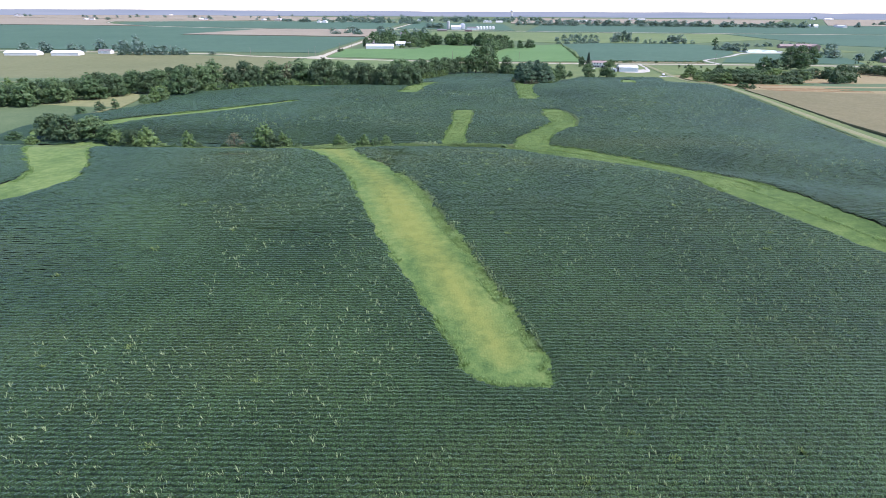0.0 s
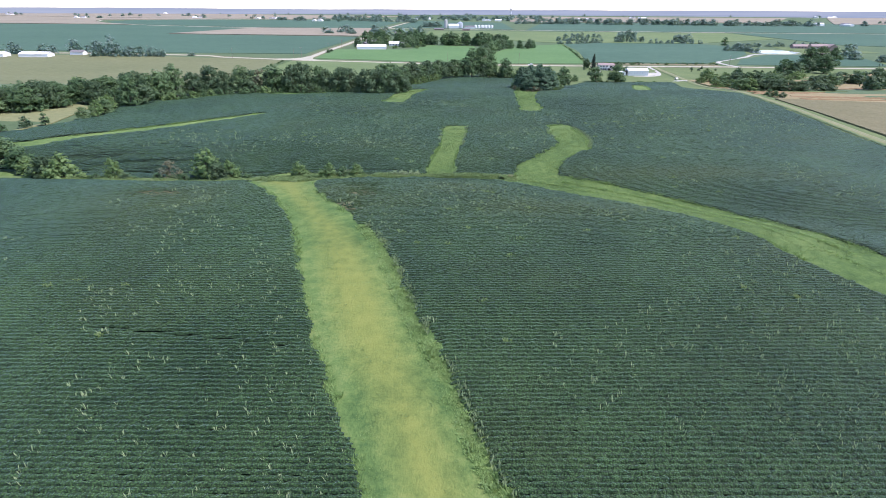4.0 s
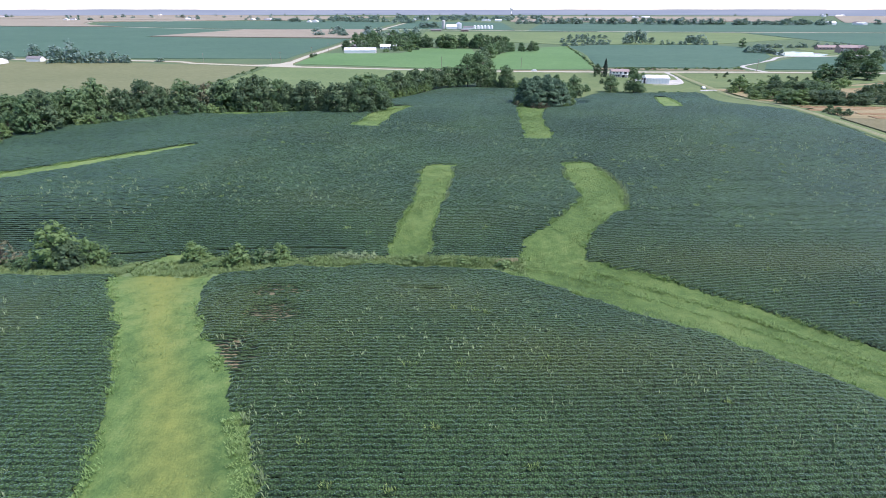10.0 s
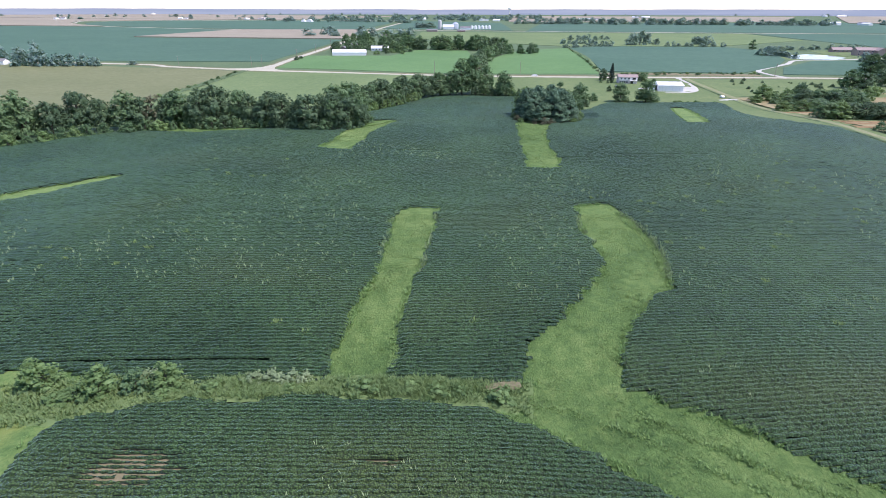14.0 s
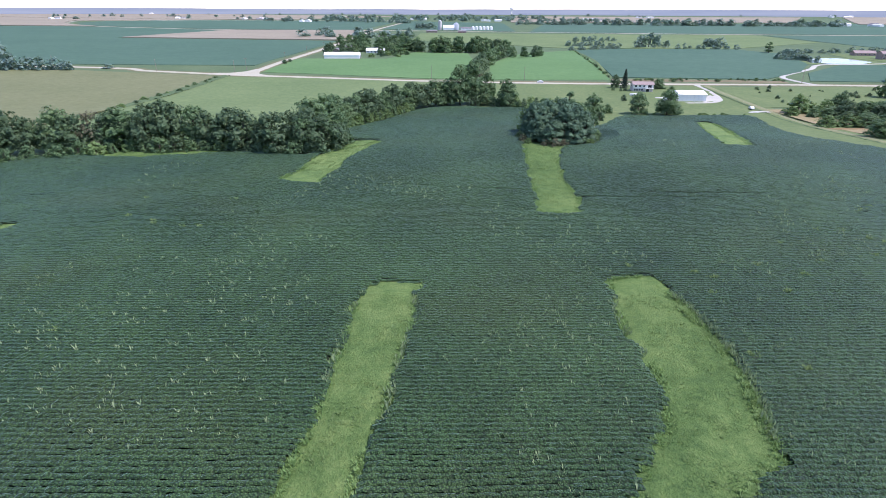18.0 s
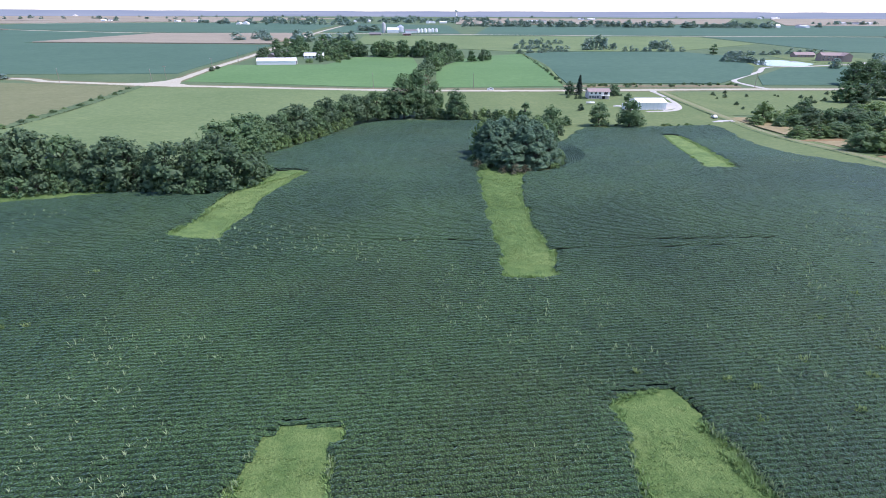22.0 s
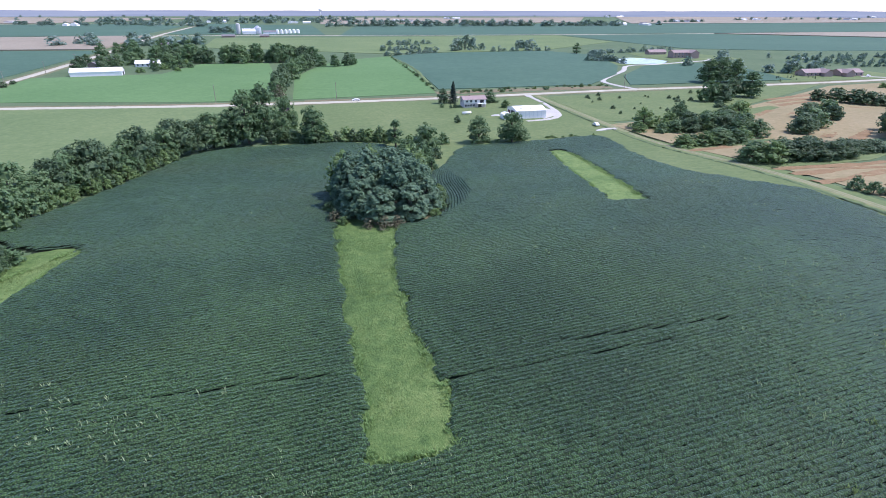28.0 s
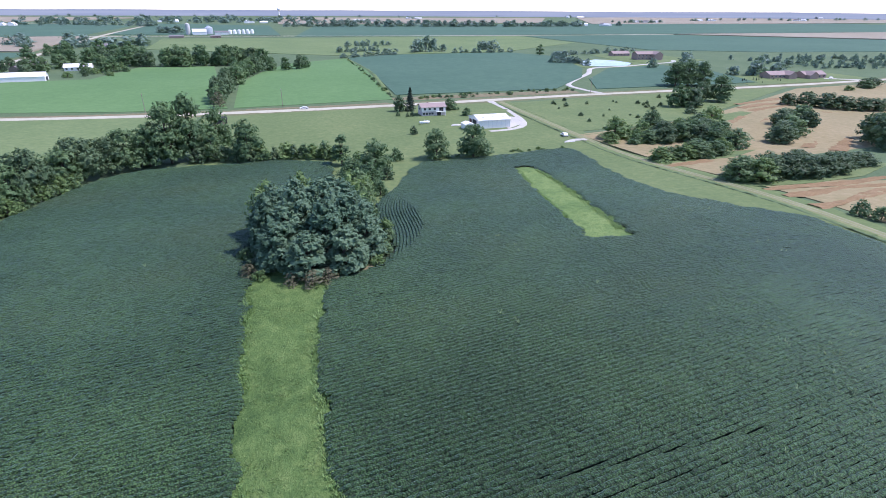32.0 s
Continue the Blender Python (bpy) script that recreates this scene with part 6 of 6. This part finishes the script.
# ---- weeds, tufts and brush ----
def blades(rng, x, y, z, h, w, lean, count, leaf, name, label, category, pieces=3):
    """Upright leafy stalks at the given places, each of a few bent blades, joined as one mass."""
    n = len(x)
    vs, fs, base = [], [], 0
    for k in range(pieces):
        a = rng.uniform(0, 6.283, n)
        o = rng.uniform(0, 0.45, n) * w * 2
        ca, sa = np.cos(a), np.sin(a)
        bx, by = x + ca * o, y + sa * o
        hh = h * rng.uniform(0.55, 1.1, n)
        tx, ty = bx + ca * lean * hh, by + sa * lean * hh
        px, py = -sa * w, ca * w
        p0 = np.stack([bx - px * 0.5, by - py * 0.5, z - 0.05], -1)
        p1 = np.stack([bx + px * 0.5, by + py * 0.5, z - 0.05], -1)
        m0 = np.stack([(bx + tx) / 2 - px, (by + ty) / 2 - py, z + hh * 0.62], -1)
        m1 = np.stack([(bx + tx) / 2 + px, (by + ty) / 2 + py, z + hh * 0.62], -1)
        t0 = np.stack([tx - px * 0.15, ty - py * 0.15, z + hh], -1)
        t1 = np.stack([tx + px * 0.15, ty + py * 0.15, z + hh * 0.97], -1)
        v = np.stack([p0, p1, m1, m0, t1, t0], 1).reshape(-1, 3)
        i = base + np.arange(n)[:, None] * 6
        fs += [i + np.array([0, 1, 2, 3]), i + np.array([3, 2, 4, 5])]
        vs.append(v)
        base += 6 * n
    me = mesh_data(name, np.vstack(vs), np.vstack(fs), leaf)
    return tagged(new(name, me), label, category, kind="stuff")


rng = np.random.default_rng(17)


def scatter(pts, per_m, rng, lo, hi):
    """Random places along a strip; lo and hi are the share of the half width, on both sides."""
    p = smooth_line(pts, 1.0)
    d = np.gradient(p[:, :2], axis=0)
    d /= np.linalg.norm(d, axis=1)[:, None] + 1e-9
    i = rng.integers(0, len(p) - 1, int(len(p) * per_m))
    s = rng.choice((-1, 1), len(i)) * rng.uniform(lo, hi, len(i)) * p[i, 2]
    j = rng.uniform(-0.6, 0.6, (len(i), 2))
    return p[i, 0] - d[i, 1] * s + j[:, 0], p[i, 1] + d[i, 0] * s + j[:, 1]


NEARBY = (MAIN, SLIM, BENT, CREEK[:9], GROVE_STRIP, HOOK)
xs, ys = [], []
for s in NEARBY:
    x, y = scatter(s, 26 if s is MAIN else 50, rng, 0.0, 1.0)
    xs.append(x), ys.append(y)
x, y = np.concatenate(xs), np.concatenate(ys)
blades(rng, x, y, height(x, y) + 0.1, 0.14 + 0.26 * vnoise(x, y, 4, 31), 0.045, 1.0, 1, M_TUFT, "grass_tufts", "uneven pale green grass tufts in the waterways", "grass")
xs, ys = [], []
for s in NEARBY + (FAR_STRIP, SPIKE[2:], WEST):
    x, y = scatter(s, 26, rng, 0.94, 1.14)
    xs.append(x), ys.append(y)
for s in NEARBY:
    k = STRIPS.index(s) if s in STRIPS else 3
    if k in ENDS:
        ends = np.array(ENDS[k])
        px, py = rng.uniform(ends[:, 0].min() - 4, ends[:, 0].max() + 4, 1500), rng.uniform(ends[:, 1].min() - 4, ends[:, 1].max() + 4, 1500)
        rim = np.abs(strip_room(k, px, py) + 0.1) < 0.55
        xs.append(px[rim]), ys.append(py[rim])
x, y = np.concatenate(xs), np.concatenate(ys)
keep = vnoise(x, y, 5, 33) > 0.33
x, y = x[keep], y[keep]
blades(rng, x, y, height(x, y) + 0.1, 0.35 + 0.45 * vnoise(x, y, 3, 32), 0.05, 0.75, 1, M_EDGE, "border_weeds", "taller pale weeds along the grass edges", "weeds", 4)
# Rank weeds on the bent side of the main strip, along the creek and along two strip edges.
def side_band(pts, a, b, per_m, rng):
    p = smooth_line(pts, 1.0)
    d = np.gradient(p[:, :2], axis=0)
    d /= np.linalg.norm(d, axis=1)[:, None] + 1e-9
    i = rng.integers(0, len(p) - 1, int(len(p) * per_m))
    s = rng.uniform(a, b, len(i)) * p[i, 2]
    return p[i, 0] + d[i, 1] * s + rng.uniform(-0.5, 0.5, len(i)), p[i, 1] - d[i, 0] * s + rng.uniform(-0.5, 0.5, len(i))


xs, ys = [], []
for s, a, b, n in ((MAIN[:8], 0.72, 1.06, 55), (BENT[3:], 0.78, 1.06, 60), (HOOK[:3], -1.1, -0.8, 14), (FAR_STRIP, 0.7, 1.0, 10), (CREEK[2:9], -0.5, -0.36, 26), (CREEK, 0.0, 0.12, 8), (SLIM, 0.9, 1.2, 8), (SPIKE[1:], -1.1, -0.8, 3), (GROVE_STRIP, 0.9, 1.1, 5)):
    x, y = side_band(s, a, b, n, rng)
    xs.append(x), ys.append(y)
x, y = np.concatenate(xs), np.concatenate(ys)
blades(rng, x, y, height(x, y) + 0.1, 0.16 + 0.5 * vnoise(x, y, 2.5, 34), 0.045, 0.75, 1, M_EDGE, "rank_weeds", "rank green weeds beside the mown grass", "weeds", 4)
xs, ys = [], []
for s, a, b, n in ((MAIN[:8], 1.0, 1.12, 7), (BENT[4:], 0.98, 1.1, 8), (SLIM[3:], 0.98, 1.15, 4), (SLIM[3:], -1.15, -0.98, 3), (BENT[6:], -1.15, -0.98, 4)):
    x, y = side_band(s, a, b, n, rng)
    xs.append(x), ys.append(y)
x, y = np.concatenate(xs), np.concatenate(ys)
keep = vnoise(x, y, 4, 36) > 0.4
x, y = x[keep], y[keep]
blades(rng, x, y, height(x, y) + 0.35, rng.uniform(0.5, 0.95, len(x)), 0.06, 0.4, 1, M_WEED, "flowering_weeds", "tall pale flowering weeds along the waterway's edge", "weeds", 4)
x, y = scatter(BRUSH[1:], 70, rng, 0.0, 1.05)
blades(rng, x, y, height(x, y) + 0.2, 0.3 + 0.8 * vnoise(x, y, 3.5, 35), 0.055, 0.7, 1, M_BRUSH, "creek_weeds", "tangled tall weeds and brush along the creek", "weeds", 4)

# Pale volunteer plants standing above the beans, in loose drifts.
n = 21000
x, y = rng.uniform(-110, 140, n), rng.uniform(-30, 330, n)
drift = vnoise(x, y, 26, 41) * 0.65 + vnoise(x, y, 7, 42) * 0.35
keep = (crop_room(x, y) > 0.8) & (drift > 0.57 - 0.01 * ss(150, 60, y) - 0.03 * ss(150, 170, y) + 0.16 * ss(215, 270, y)) & (rng.random(n) < 0.55 + 0.25 * ss(120, 40, y))
x, y = x[keep], y[keep]
x, y = np.repeat(x, 2) + rng.normal(0, 0.35, 2 * len(x)), np.repeat(y, 2) + rng.normal(0, 0.3, 2 * len(y))
blades(rng, x, y, height(x, y) + 0.45, rng.uniform(0.5, 1.0, len(x)), 0.048, 0.42, 1, M_WEED, "volunteer_weeds", "pale tall weeds scattered through the beans", "weeds", 4)
# Yellow-green clumps of volunteer grass in the beans.
x, y = rng.uniform(-90, 110, 260), rng.uniform(-25, 250, 260)
keep = (crop_room(x, y) > 1.2) & (vnoise(x, y, 30, 45) > 0.55)
x, y = np.repeat(x[keep], 14) + rng.normal(0, 0.4, 14 * keep.sum()), np.repeat(y[keep], 14) + rng.normal(0, 0.3, 14 * keep.sum())
blades(rng, x, y, height(x, y) + 0.5, rng.uniform(0.45, 0.8, len(x)), 0.06, 0.6, 1, M_TUFT, "grass_clumps", "yellow-green grass clumps standing in the beans", "weeds", 3)
